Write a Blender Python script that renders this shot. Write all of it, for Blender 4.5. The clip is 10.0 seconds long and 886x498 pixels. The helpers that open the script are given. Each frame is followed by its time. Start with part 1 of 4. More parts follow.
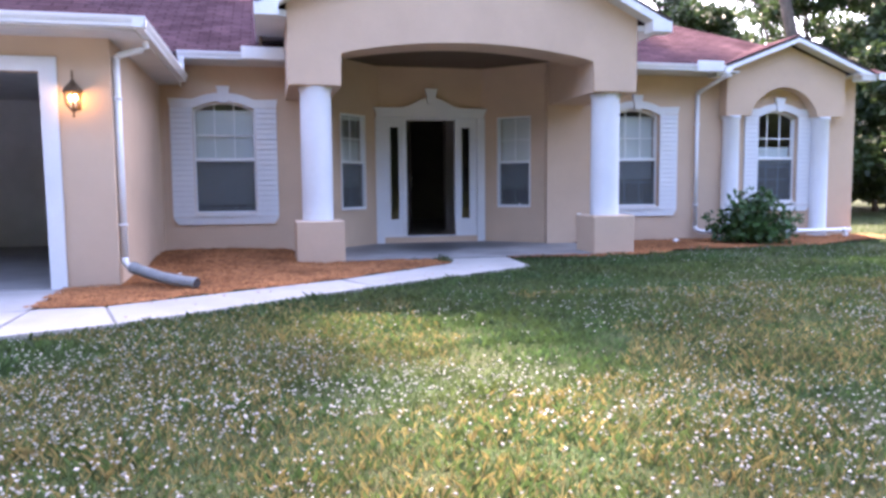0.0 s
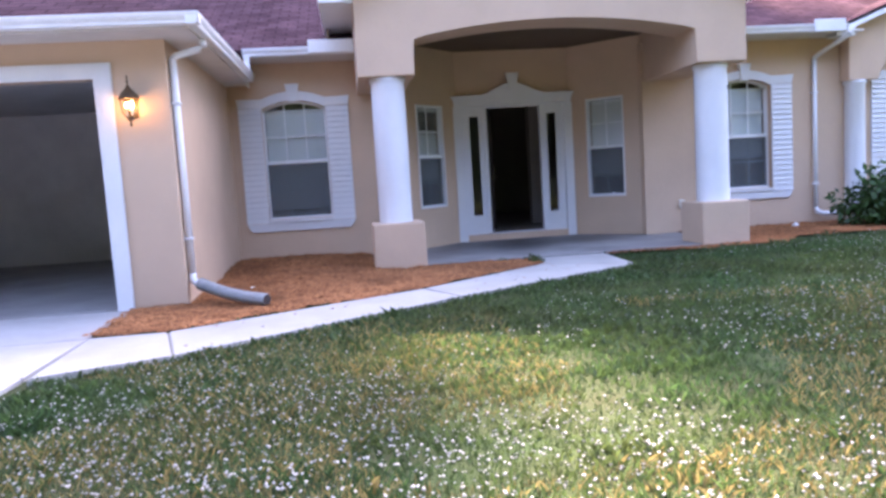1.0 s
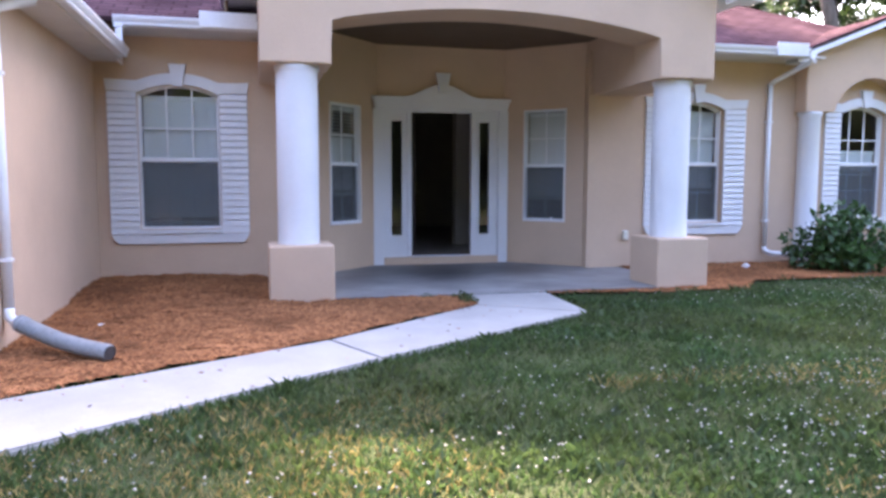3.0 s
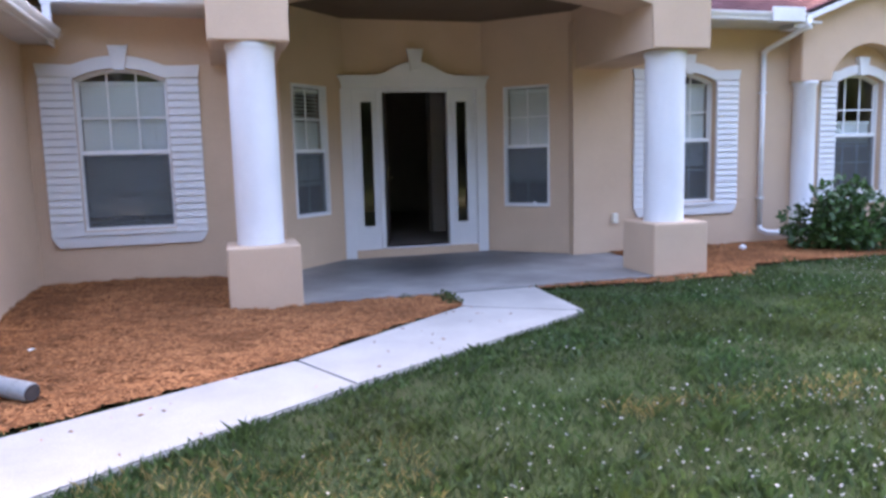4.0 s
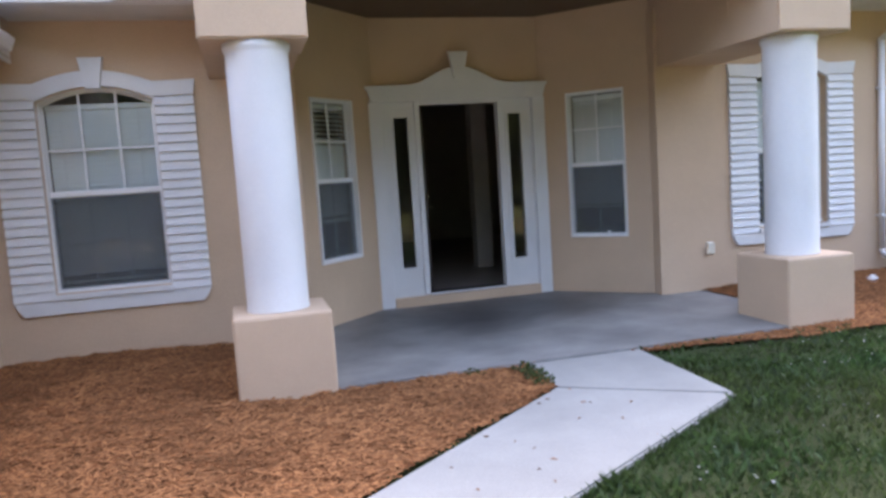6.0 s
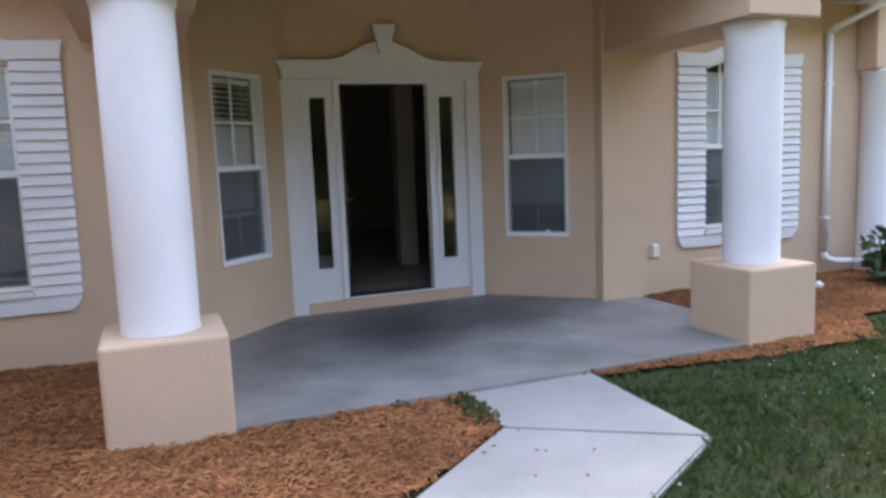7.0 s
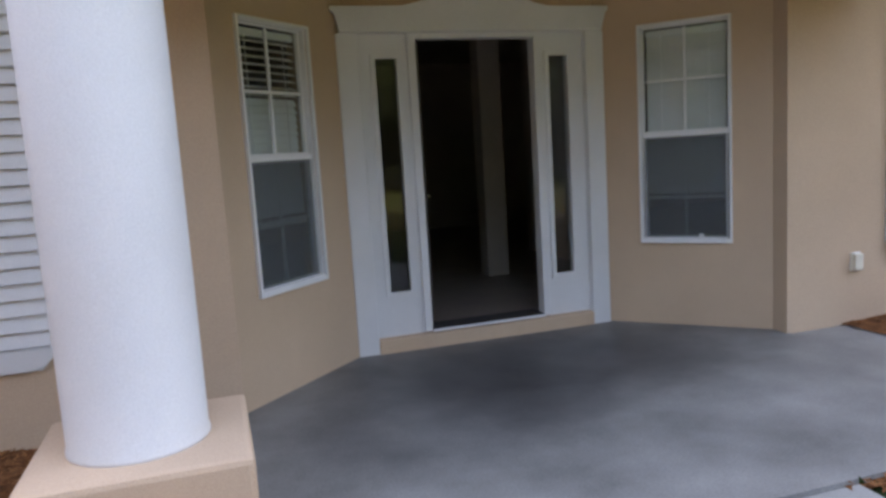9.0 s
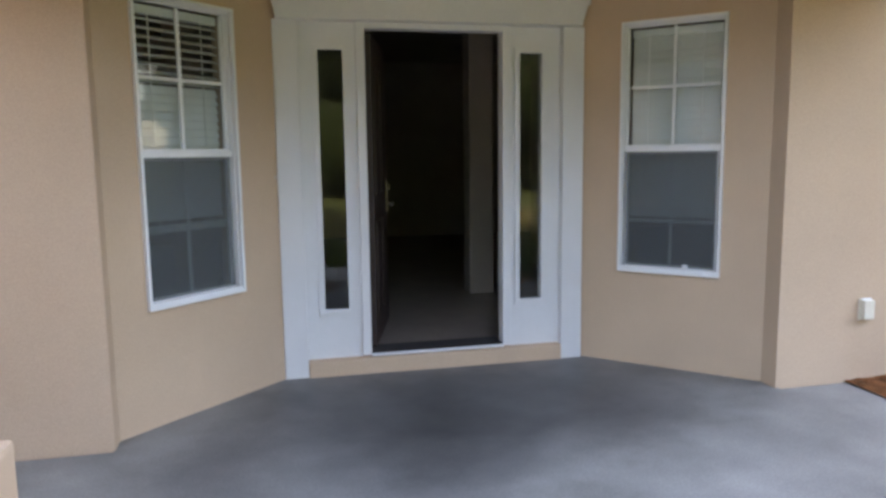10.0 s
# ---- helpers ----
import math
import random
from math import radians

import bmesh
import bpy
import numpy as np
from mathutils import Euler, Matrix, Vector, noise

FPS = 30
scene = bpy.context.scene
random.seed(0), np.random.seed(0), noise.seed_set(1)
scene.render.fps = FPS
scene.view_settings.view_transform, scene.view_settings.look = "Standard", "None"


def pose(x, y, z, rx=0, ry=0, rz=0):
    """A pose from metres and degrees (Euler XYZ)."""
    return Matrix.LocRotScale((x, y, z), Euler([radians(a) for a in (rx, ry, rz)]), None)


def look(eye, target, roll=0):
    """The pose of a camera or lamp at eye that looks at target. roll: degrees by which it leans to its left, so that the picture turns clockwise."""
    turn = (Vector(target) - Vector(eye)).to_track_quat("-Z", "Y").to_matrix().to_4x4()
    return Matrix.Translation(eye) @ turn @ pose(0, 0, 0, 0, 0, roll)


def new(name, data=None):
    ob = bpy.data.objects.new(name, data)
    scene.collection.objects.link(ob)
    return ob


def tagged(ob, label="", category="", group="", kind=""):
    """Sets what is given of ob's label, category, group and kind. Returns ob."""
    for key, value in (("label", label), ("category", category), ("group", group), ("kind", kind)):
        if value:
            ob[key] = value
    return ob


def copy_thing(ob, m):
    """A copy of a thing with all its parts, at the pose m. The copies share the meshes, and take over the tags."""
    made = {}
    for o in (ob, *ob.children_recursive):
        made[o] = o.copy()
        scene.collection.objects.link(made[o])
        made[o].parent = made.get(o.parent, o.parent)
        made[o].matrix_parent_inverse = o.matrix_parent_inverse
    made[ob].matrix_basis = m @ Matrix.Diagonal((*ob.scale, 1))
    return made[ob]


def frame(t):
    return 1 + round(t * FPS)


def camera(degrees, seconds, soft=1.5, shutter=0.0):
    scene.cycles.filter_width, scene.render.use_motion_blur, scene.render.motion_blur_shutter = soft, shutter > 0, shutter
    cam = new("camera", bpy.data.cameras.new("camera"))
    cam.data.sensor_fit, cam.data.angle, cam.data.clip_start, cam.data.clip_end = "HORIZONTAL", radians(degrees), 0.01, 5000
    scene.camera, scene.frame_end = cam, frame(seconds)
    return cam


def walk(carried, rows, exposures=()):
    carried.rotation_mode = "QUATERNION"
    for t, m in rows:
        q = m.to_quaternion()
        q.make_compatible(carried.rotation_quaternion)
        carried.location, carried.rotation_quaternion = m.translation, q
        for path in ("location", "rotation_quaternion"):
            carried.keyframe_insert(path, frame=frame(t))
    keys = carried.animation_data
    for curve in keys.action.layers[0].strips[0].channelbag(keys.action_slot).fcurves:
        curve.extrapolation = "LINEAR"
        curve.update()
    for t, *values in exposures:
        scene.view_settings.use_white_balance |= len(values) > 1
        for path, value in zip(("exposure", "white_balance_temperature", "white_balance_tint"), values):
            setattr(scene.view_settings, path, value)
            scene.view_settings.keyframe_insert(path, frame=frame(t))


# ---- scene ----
cam = camera(62.5, 10.0, soft=3.0)
PATH = [
    (0, (-2.779, -12.538, 1.0), (-2.322, -10.599, 0.825), -0.5),
    (0.5, (-2.651, -12.122, 1.047), (-2.321, -10.165, 0.805), 0.6),
    (1, (-2.67, -11.683, 1.049), (-2.436, -9.706, 0.856), -3.5),
    (1.5, (-2.647, -11.219, 1.125), (-2.331, -9.259, 0.883), -2.4),
    (2, (-2.593, -10.796, 1.19), (-2.342, -8.827, 0.942), -0.3),
    (2.5, (-2.598, -10.471, 1.196), (-2.203, -8.524, 0.966), -0.3),
    (2.7, (-2.576, -10.312, 1.16), (-2.087, -8.382, 0.974), 0.7),
    (3.8, (-2.497, -9.457, 1.289), (-2.038, -7.521, 1.087), -1.4),
    (4, (-2.406, -9.344, 1.28), (-1.853, -7.439, 1.029), -1.5),
    (4.5, (-2.277, -8.929, 1.361), (-1.767, -7.009, 1.138), -2.7),
    (5, (-2.359, -8.449, 1.356), (-1.955, -6.497, 1.187), -3.9),
    (5.2, (-2.345, -8.308, 1.325), (-1.91, -6.364, 1.142), -4.7),
    (6.3, (-2.282, -7.32, 1.374), (-1.709, -5.416, 1.158), -3.0),
    (6.5, (-2.208, -7.167, 1.37), (-1.569, -5.291, 1.1), -2.9),
    (7, (-2.133, -6.75, 1.433), (-1.407, -4.903, 1.177), -2.2),
    (7.5, (-2.047, -6.322, 1.415), (-1.324, -4.471, 1.186), -1.3),
    (8, (-1.918, -5.913, 1.351), (-1.287, -4.035, 1.076), -3.7),
    (8.5, (-1.954, -5.36, 1.332), (-1.436, -3.457, 0.996), -4.1),
    (9, (-1.864, -4.885, 1.376), (-1.275, -2.993, 1.105), -3.5),
    (9.5, (-1.568, -4.603, 1.48), (-1.017, -2.693, 1.258), -1.1),
    (10, (-1.017, -4.534, 1.375), (-0.578, -2.601, 1.113), -0.7),
]
walk(cam, [(t, look(eye, target, roll)) for t, eye, target, roll in PATH], exposures=[(0.0, 3.52, 6400, 31), (2.5, 3.56, 6500, 29), (4.0, 3.6, 6850, 26), (5.0, 3.6, 7200, 23), (6.5, 3.52, 7750, 21), (8.0, 3.48, 8100, 20), (9.0, 3.4, 8250, 20), (9.5, 3.43, 8250, 19), (10.0, 4.1, 8200, 18)])

# ---- light ----
SUN_ELEV, SUN_AZ = 48.0, 16.0      # degrees; azimuth from +y towards +x
world = bpy.data.worlds.new("sky")
scene.world = world
world.use_nodes = True
wn = world.node_tree
sky = wn.nodes.new("ShaderNodeTexSky")
sky.sky_type = 'NISHITA'
sky.sun_disc = False
sky.sun_elevation, sky.sun_rotation = radians(SUN_ELEV), radians(SUN_AZ)
sky.air_density, sky.dust_density, sky.ozone_density = 1.0, 3.0, 1.0
wn.links.new(sky.outputs[0], wn.nodes["Background"].inputs[0])
wn.nodes["Background"].inputs[1].default_value = 0.15
sun = new("sun", bpy.data.lights.new("sun", 'SUN'))
sun.data.energy, sun.data.angle, sun.data.color = 3.5, radians(1.8), (1.0, 0.89, 0.66)
sun_dir = Vector((math.sin(radians(SUN_AZ)) * math.cos(radians(SUN_ELEV)), math.cos(radians(SUN_AZ)) * math.cos(radians(SUN_ELEV)), math.sin(radians(SUN_ELEV))))
sun.matrix_world = look(sun_dir * 60, (0, 0, 0))


# ---- materials ----
def mat(name, col, rough=0.7, var=0.15, scale=6.0, fine=120.0, bump=0.2, metal=0.0, col2=None, dist=0.01, spec=0.5, stretch=(1, 1, 1), island=0.0, rand=0.0):
    """A surface with broad stains (scale) and fine grain (fine, bump)."""
    m = bpy.data.materials.new(name)
    m.use_nodes = True
    nt = m.node_tree
    b = nt.nodes["Principled BSDF"]
    b.inputs["Roughness"].default_value = rough
    b.inputs["Metallic"].default_value = metal
    b.inputs["Specular IOR Level"].default_value = spec
    tc = nt.nodes.new("ShaderNodeTexCoord")
    mp = nt.nodes.new("ShaderNodeMapping")
    mp.inputs["Scale"].default_value = stretch
    geo = nt.nodes.new("ShaderNodeNewGeometry")
    nt.links.new(geo.outputs["Position"], mp.inputs[0])
    n1 = nt.nodes.new("ShaderNodeTexNoise")
    n1.inputs["Scale"].default_value, n1.inputs["Detail"].default_value, n1.inputs["Roughness"].default_value = scale, 5, 0.6
    n2 = nt.nodes.new("ShaderNodeTexNoise")
    n2.inputs["Scale"].default_value, n2.inputs["Detail"].default_value = fine, 3
    nt.links.new(mp.outputs[0], n1.inputs[0]), nt.links.new(mp.outputs[0], n2.inputs[0])
    c2 = col2 or tuple(c * (1 - 2 * var) for c in col)
    ramp = nt.nodes.new("ShaderNodeValToRGB")
    ramp.color_ramp.elements[0].position, ramp.color_ramp.elements[1].position = 0.3, 0.7
    ramp.color_ramp.elements[0].color, ramp.color_ramp.elements[1].color = (*c2, 1), (*(min(1, c * (1 + var * .6)) for c in col), 1)
    nt.links.new(n1.outputs["Fac"], ramp.inputs[0])
    mix = nt.nodes.new("ShaderNodeMix")
    mix.data_type, mix.blend_type = 'RGBA', 'OVERLAY'
    mix.inputs["Factor"].default_value = 0.25 + var * .5
    nt.links.new(ramp.outputs[0], mix.inputs["A"]), nt.links.new(n2.outputs["Fac"], mix.inputs["B"])
    out = mix.outputs["Result"]
    if island or rand:
        hs = nt.nodes.new("ShaderNodeHueSaturation")
        mr = nt.nodes.new("ShaderNodeMapRange")
        k = island or rand
        mr.inputs["To Min"].default_value, mr.inputs["To Max"].default_value = 1 - k, 1 + k
        if island:
            nt.links.new(geo.outputs["Random Per Island"], mr.inputs["Value"])
        else:
            oi = nt.nodes.new("ShaderNodeObjectInfo")
            nt.links.new(oi.outputs["Random"], mr.inputs["Value"])
        nt.links.new(mr.outputs[0], hs.inputs["Value"]), nt.links.new(out, hs.inputs["Color"])
        out = hs.outputs[0]
    nt.links.new(out, b.inputs["Base Color"])
    if bump:
        bp = nt.nodes.new("ShaderNodeBump")
        bp.inputs["Strength"].default_value, bp.inputs["Distance"].default_value = bump, dist
        nt.links.new(n2.outputs["Fac"], bp.inputs["Height"]), nt.links.new(bp.outputs[0], b.inputs["Normal"])
    return m


def leaf_mat(name, col, island=0.35, trans=0.35, rough=0.5, tip=None):
    """Leaves and blades: varied by island, letting some light through."""
    m = mat(name, col, rough=rough, var=0.2, scale=0.7, fine=30, bump=0, island=island, col2=tip, spec=0.35)
    nt = m.node_tree
    b, o = nt.nodes["Principled BSDF"], nt.nodes["Material Output"]
    tr = nt.nodes.new("ShaderNodeBsdfTranslucent")
    mx = nt.nodes.new("ShaderNodeMixShader")
    mx.inputs[0].default_value = trans
    nt.links.new(b.inputs["Base Color"].links[0].from_socket, tr.inputs[0])
    nt.links.new(b.outputs[0], mx.inputs[1]), nt.links.new(tr.outputs[0], mx.inputs[2]), nt.links.new(mx.outputs[0], o.inputs[0])
    return m


def glass_mat(name, tint=0.92, gloss=0.03):
    m = bpy.data.materials.new(name)
    m.use_nodes = True
    nt = m.node_tree
    nt.nodes.remove(nt.nodes["Principled BSDF"])
    t, g, mx, f, pw, ml = (nt.nodes.new(n) for n in ("ShaderNodeBsdfTransparent", "ShaderNodeBsdfGlossy", "ShaderNodeMixShader", "ShaderNodeLayerWeight", "ShaderNodeMath", "ShaderNodeMath"))
    t.inputs[0].default_value = (tint * .97, tint, tint, 1)
    g.inputs["Roughness"].default_value = gloss
    f.inputs["Blend"].default_value = 0.5
    pw.operation, ml.operation = 'POWER', 'MULTIPLY_ADD'
    pw.inputs[1].default_value, ml.inputs[1].default_value, ml.inputs[2].default_value = 4.0, 0.7, 0.035
    nt.links.new(f.outputs["Facing"], pw.inputs[0]), nt.links.new(pw.outputs[0], ml.inputs[0])
    nz, bp = nt.nodes.new("ShaderNodeTexNoise"), nt.nodes.new("ShaderNodeBump")
    nz.inputs["Scale"].default_value, bp.inputs["Strength"].default_value, bp.inputs["Distance"].default_value = 2.5, 0.12, 0.02
    nt.links.new(nz.outputs[0], bp.inputs["Height"]), nt.links.new(bp.outputs[0], g.inputs["Normal"])
    nt.links.new(ml.outputs[0], mx.inputs[0]), nt.links.new(t.outputs[0], mx.inputs[1]), nt.links.new(g.outputs[0], mx.inputs[2])
    nt.links.new(mx.outputs[0], nt.nodes["Material Output"].inputs[0])
    return m


def screen_mat(name):
    m = bpy.data.materials.new(name)
    m.use_nodes = True
    nt = m.node_tree
    b = nt.nodes["Principled BSDF"]
    b.inputs["Base Color"].default_value, b.inputs["Roughness"].default_value = (0.095, 0.11, 0.115, 1), 0.7
    t, mx = nt.nodes.new("ShaderNodeBsdfTransparent"), nt.nodes.new("ShaderNodeMixShader")
    mx.inputs[0].default_value = 0.42
    nt.links.new(t.outputs[0], mx.inputs[1]), nt.links.new(b.outputs[0], mx.inputs[2]), nt.links.new(mx.outputs[0], nt.nodes["Material Output"].inputs[0])
    return m


def shingle_mat():
    """Maroon asphalt shingles in courses."""
    m = mat("shingles", (0.105, 0.062, 0.07), rough=0.9, var=0.2, scale=2.0, fine=90, bump=0.5, spec=0.0)
    nt = m.node_tree
    b = nt.nodes["Principled BSDF"]
    br = nt.nodes.new("ShaderNodeTexBrick")
    br.inputs["Scale"].default_value, br.inputs["Mortar Size"].default_value = 1.0, 0.012
    br.inputs["Brick Width"].default_value, br.inputs["Row Height"].default_value = 0.3, 0.14
    br.inputs["Color1"].default_value, br.inputs["Color2"].default_value, br.inputs["Mortar"].default_value = (1, 1, 1, 1), (.62, .62, .62, 1), (.3, .3, .3, 1)
    uv = nt.nodes.new("ShaderNodeUVMap")
    nt.links.new(uv.outputs[0], br.inputs[0])
    mx = nt.nodes.new("ShaderNodeMix")
    mx.data_type, mx.blend_type = 'RGBA', 'MULTIPLY'
    mx.inputs["Factor"].default_value = 0.8
    src = b.inputs["Base Color"].links[0].from_socket
    nt.links.new(src, mx.inputs["A"]), nt.links.new(br.outputs[0], mx.inputs["B"]), nt.links.new(mx.outputs["Result"], b.inputs["Base Color"])
    return m


def glow_mat(name, col, power):
    m = bpy.data.materials.new(name)
    m.use_nodes = True
    b = m.node_tree.nodes["Principled BSDF"]
    b.inputs["Emission Color"].default_value, b.inputs["Emission Strength"].default_value = (*col, 1), power
    return m


M_STUCCO = mat("tan_stucco", (0.60, 0.435, 0.305), rough=0.9, var=0.05, scale=1.3, fine=220, bump=0.25, dist=0.004, spec=0.2)
# ceiling tan taken far darker, so the porch shade is in the colour
M_CEIL = mat("porch_ceiling_shade_tone", (0.15, 0.105, 0.068), rough=0.9, var=0.05, scale=2, fine=160, bump=0.2, dist=0.004, spec=0.2)
M_WHITE = mat("white_masonry_paint", (0.70, 0.70, 0.695), rough=0.65, var=0.03, scale=2.5, fine=160, bump=0.18, dist=0.004)
M_VINYL = mat("white_vinyl", (0.80, 0.80, 0.79), rough=0.4, var=0.02, scale=4, fine=80, bump=0.05, dist=0.003)
M_CREAM = mat("cream_plastic", (0.74, 0.68, 0.56), rough=0.45, var=0.03, scale=4, fine=80, bump=0.04, dist=0.003)
M_METAL = mat("white_aluminium", (0.76, 0.76, 0.75), rough=0.35, var=0.05, scale=3, fine=60, bump=0.06, dist=0.003)
M_SOFFIT = mat("soffit_panel", (0.66, 0.63, 0.58), rough=0.7, var=0.06, scale=2, fine=90, bump=0.1, dist=0.003)
M_ROOF = shingle_mat()
M_WALK = mat("pale_concrete", (0.33, 0.322, 0.298), rough=0.9, var=0.08, scale=1.6, fine=150, bump=0.25, dist=0.004, spec=0.2)
M_DRIVE = mat("driveway_concrete", (0.40, 0.385, 0.365), rough=0.9, var=0.12, scale=0.9, fine=130, bump=0.25, dist=0.004, spec=0.2)
M_SLAB = mat("stained_shaded_porch_concrete", (0.285, 0.278, 0.262), rough=0.5, var=0.24, scale=1.3, fine=90, bump=0.12, dist=0.003, spec=0.35)


def add_dark_patch(m, centre, size, depth):
    """A ragged darker patch on a floor, spread round one place."""
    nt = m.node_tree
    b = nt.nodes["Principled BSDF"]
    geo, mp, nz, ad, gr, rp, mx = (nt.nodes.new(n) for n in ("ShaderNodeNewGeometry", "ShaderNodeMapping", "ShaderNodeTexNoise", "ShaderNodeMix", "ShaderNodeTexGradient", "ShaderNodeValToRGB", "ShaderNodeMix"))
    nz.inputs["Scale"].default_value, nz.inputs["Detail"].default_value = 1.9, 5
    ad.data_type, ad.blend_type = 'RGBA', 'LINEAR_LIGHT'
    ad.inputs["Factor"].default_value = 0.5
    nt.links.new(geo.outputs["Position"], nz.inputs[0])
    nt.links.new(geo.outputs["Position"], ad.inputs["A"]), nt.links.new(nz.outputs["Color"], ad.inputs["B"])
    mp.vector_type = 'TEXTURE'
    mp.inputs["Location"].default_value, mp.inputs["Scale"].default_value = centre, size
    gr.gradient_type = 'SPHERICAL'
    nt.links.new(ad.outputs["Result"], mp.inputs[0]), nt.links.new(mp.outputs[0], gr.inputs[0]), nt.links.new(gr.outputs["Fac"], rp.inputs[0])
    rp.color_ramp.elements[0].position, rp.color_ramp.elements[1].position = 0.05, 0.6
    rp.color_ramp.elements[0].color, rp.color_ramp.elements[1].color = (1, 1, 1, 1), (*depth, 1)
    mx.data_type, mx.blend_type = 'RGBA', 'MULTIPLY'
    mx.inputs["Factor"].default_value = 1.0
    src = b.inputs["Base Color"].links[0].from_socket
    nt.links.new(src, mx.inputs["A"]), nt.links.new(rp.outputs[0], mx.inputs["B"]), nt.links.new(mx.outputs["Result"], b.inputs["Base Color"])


# door patch: a dirt stain with the deep porch's shade put in its colour
add_dark_patch(M_SLAB, (.05, -.75, 0), (2.0, 1.15, 1.0), (.36, .36, .37))
# a fainter dark patch on the left
add_dark_patch(M_SLAB, (-.9, -1.5, 0), (1.3, .7, 1.0), (.72, .72, .73))
M_GARFLOOR = mat("garage_concrete", (0.30, 0.29, 0.28), rough=0.7, var=0.15, scale=1.2, fine=90, bump=0.1)
M_MULCH = mat("mulch_bed", (0.27, 0.11, 0.045), rough=0.95, var=0.35, scale=9, fine=70, bump=0.9, dist=0.03, spec=0.1)
M_CHIP = mat("mulch_chips", (0.36, 0.155, 0.064), rough=0.9, var=0.25, scale=1.2, fine=60, bump=0.2, island=0.45, spec=0.15)
M_SOIL = mat("lawn_ground", (0.034, 0.056, 0.02), rough=0.95, var=0.3, scale=1.5, fine=60, bump=0.8, dist=0.03, col2=(0.05, 0.052, 0.024), spec=0.1)
M_GRASS = leaf_mat("grass_blades", (0.039, 0.086, 0.027), island=0.5, trans=0.45, tip=(0.075, 0.094, 0.029))
M_DRY = leaf_mat("dry_grass", (0.30, 0.235, 0.09), island=0.35, trans=0.35)
M_PETAL = leaf_mat("white_petals", (0.52, 0.50, 0.48), island=0.12, trans=0.25)
M_BUSH = leaf_mat("shrub_leaves", (0.055, 0.12, 0.035), island=0.4, trans=0.2, rough=0.3)
M_TREE = leaf_mat("tree_leaves", (0.045, 0.075, 0.025), island=0.45, trans=0.3)
M_BARK = mat("bark", (0.13, 0.10, 0.075), rough=0.95, var=0.3, scale=5, fine=40, bump=0.8, dist=0.03, stretch=(1, 1, .25))
M_TWIG = mat("twigs", (0.12, 0.09, 0.05), rough=0.9, fine=60)
M_GLASS = glass_mat("window_glass")
M_SCREEN = screen_mat("insect_screen")
M_BLIND = mat("blind_slats", (0.86, 0.855, 0.83), rough=0.55, var=0.03, scale=3, fine=50, bump=0.03)
M_ROOM = mat("room_paint", (0.36, 0.315, 0.27), rough=0.85, var=0.06, scale=2, fine=80, bump=0.05)
M_GARAGE = mat("garage_wall_paint", (0.62, 0.60, 0.58), rough=0.85, var=0.08, scale=1.5, fine=80, bump=0.05)
M_TILE = mat("foyer_tile", (0.25, 0.205, 0.17), rough=0.35, var=0.12, scale=3, fine=70, bump=0.05)
M_DOOR = mat("dark_door_paint", (0.05, 0.032, 0.028), rough=0.45, var=0.1, scale=3, fine=60, bump=0.05)
M_BRASS = mat("brushed_nickel", (0.55, 0.50, 0.42), rough=0.3, var=0.05, metal=1.0, fine=90, bump=0.03)
M_BRONZE = mat("aged_bronze", (0.16, 0.10, 0.055), rough=0.45, var=0.2, metal=0.7, scale=20, fine=120, bump=0.1, dist=0.003)
M_CORR = mat("grey_corrugated_plastic", (0.23, 0.24, 0.24), rough=0.6, var=0.12, scale=6, fine=60, bump=0.1)
M_SLAT_SHADE = mat("shadow_gap_paint", (0.45, 0.45, 0.47), rough=0.8, var=0.05)
M_BULB = glow_mat("warm_bulb", (1.0, 0.55, 0.18), 18.0)
M_DARK = mat("dark_threshold", (0.05, 0.045, 0.045), rough=0.5)


# ---- mesh helpers ----
def obj(name, bm, material, parent=None, label="", smooth=False):
    me = bpy.data.meshes.new(name)
    bmesh.ops.recalc_face_normals(bm, faces=bm.faces)
    if smooth:
        for f in bm.faces:
            f.smooth = True
    bm.to_mesh(me)
    bm.free()
    me.materials.append(material)
    ob = new(name, me)
    if parent:
        ob.parent = parent
    if label:
        ob["label"] = label
    return ob


def part(name, bm, material, parent, label="", smooth=False):
    return obj(name, bm, material, parent, label, smooth)


def empty(name, m=None):
    ob = new(name)
    ob.empty_display_size = 0.1
    if m is not None:
        ob.matrix_world = m
    return ob


def box(x0, x1, y0, y1, z0, z1, bev=0.0, bm=None):
    bm2 = bmesh.new()
    bmesh.ops.create_cube(bm2, size=1.0, matrix=Matrix.Translation(((x0 + x1) / 2, (y0 + y1) / 2, (z0 + z1) / 2)) @ Matrix.Diagonal((x1 - x0, y1 - y0, z1 - z0, 1)))
    if bev:
        bmesh.ops.bevel(bm2, geom=list(bm2.edges), offset=bev, segments=2, affect='EDGES', profile=0.6)
    if bm is None:
        return bm2
    me = bpy.data.meshes.new("tmp")
    bm2.to_mesh(me)
    bm2.free()
    bm.from_mesh(me)
    bpy.data.meshes.remove(me)
    return bm


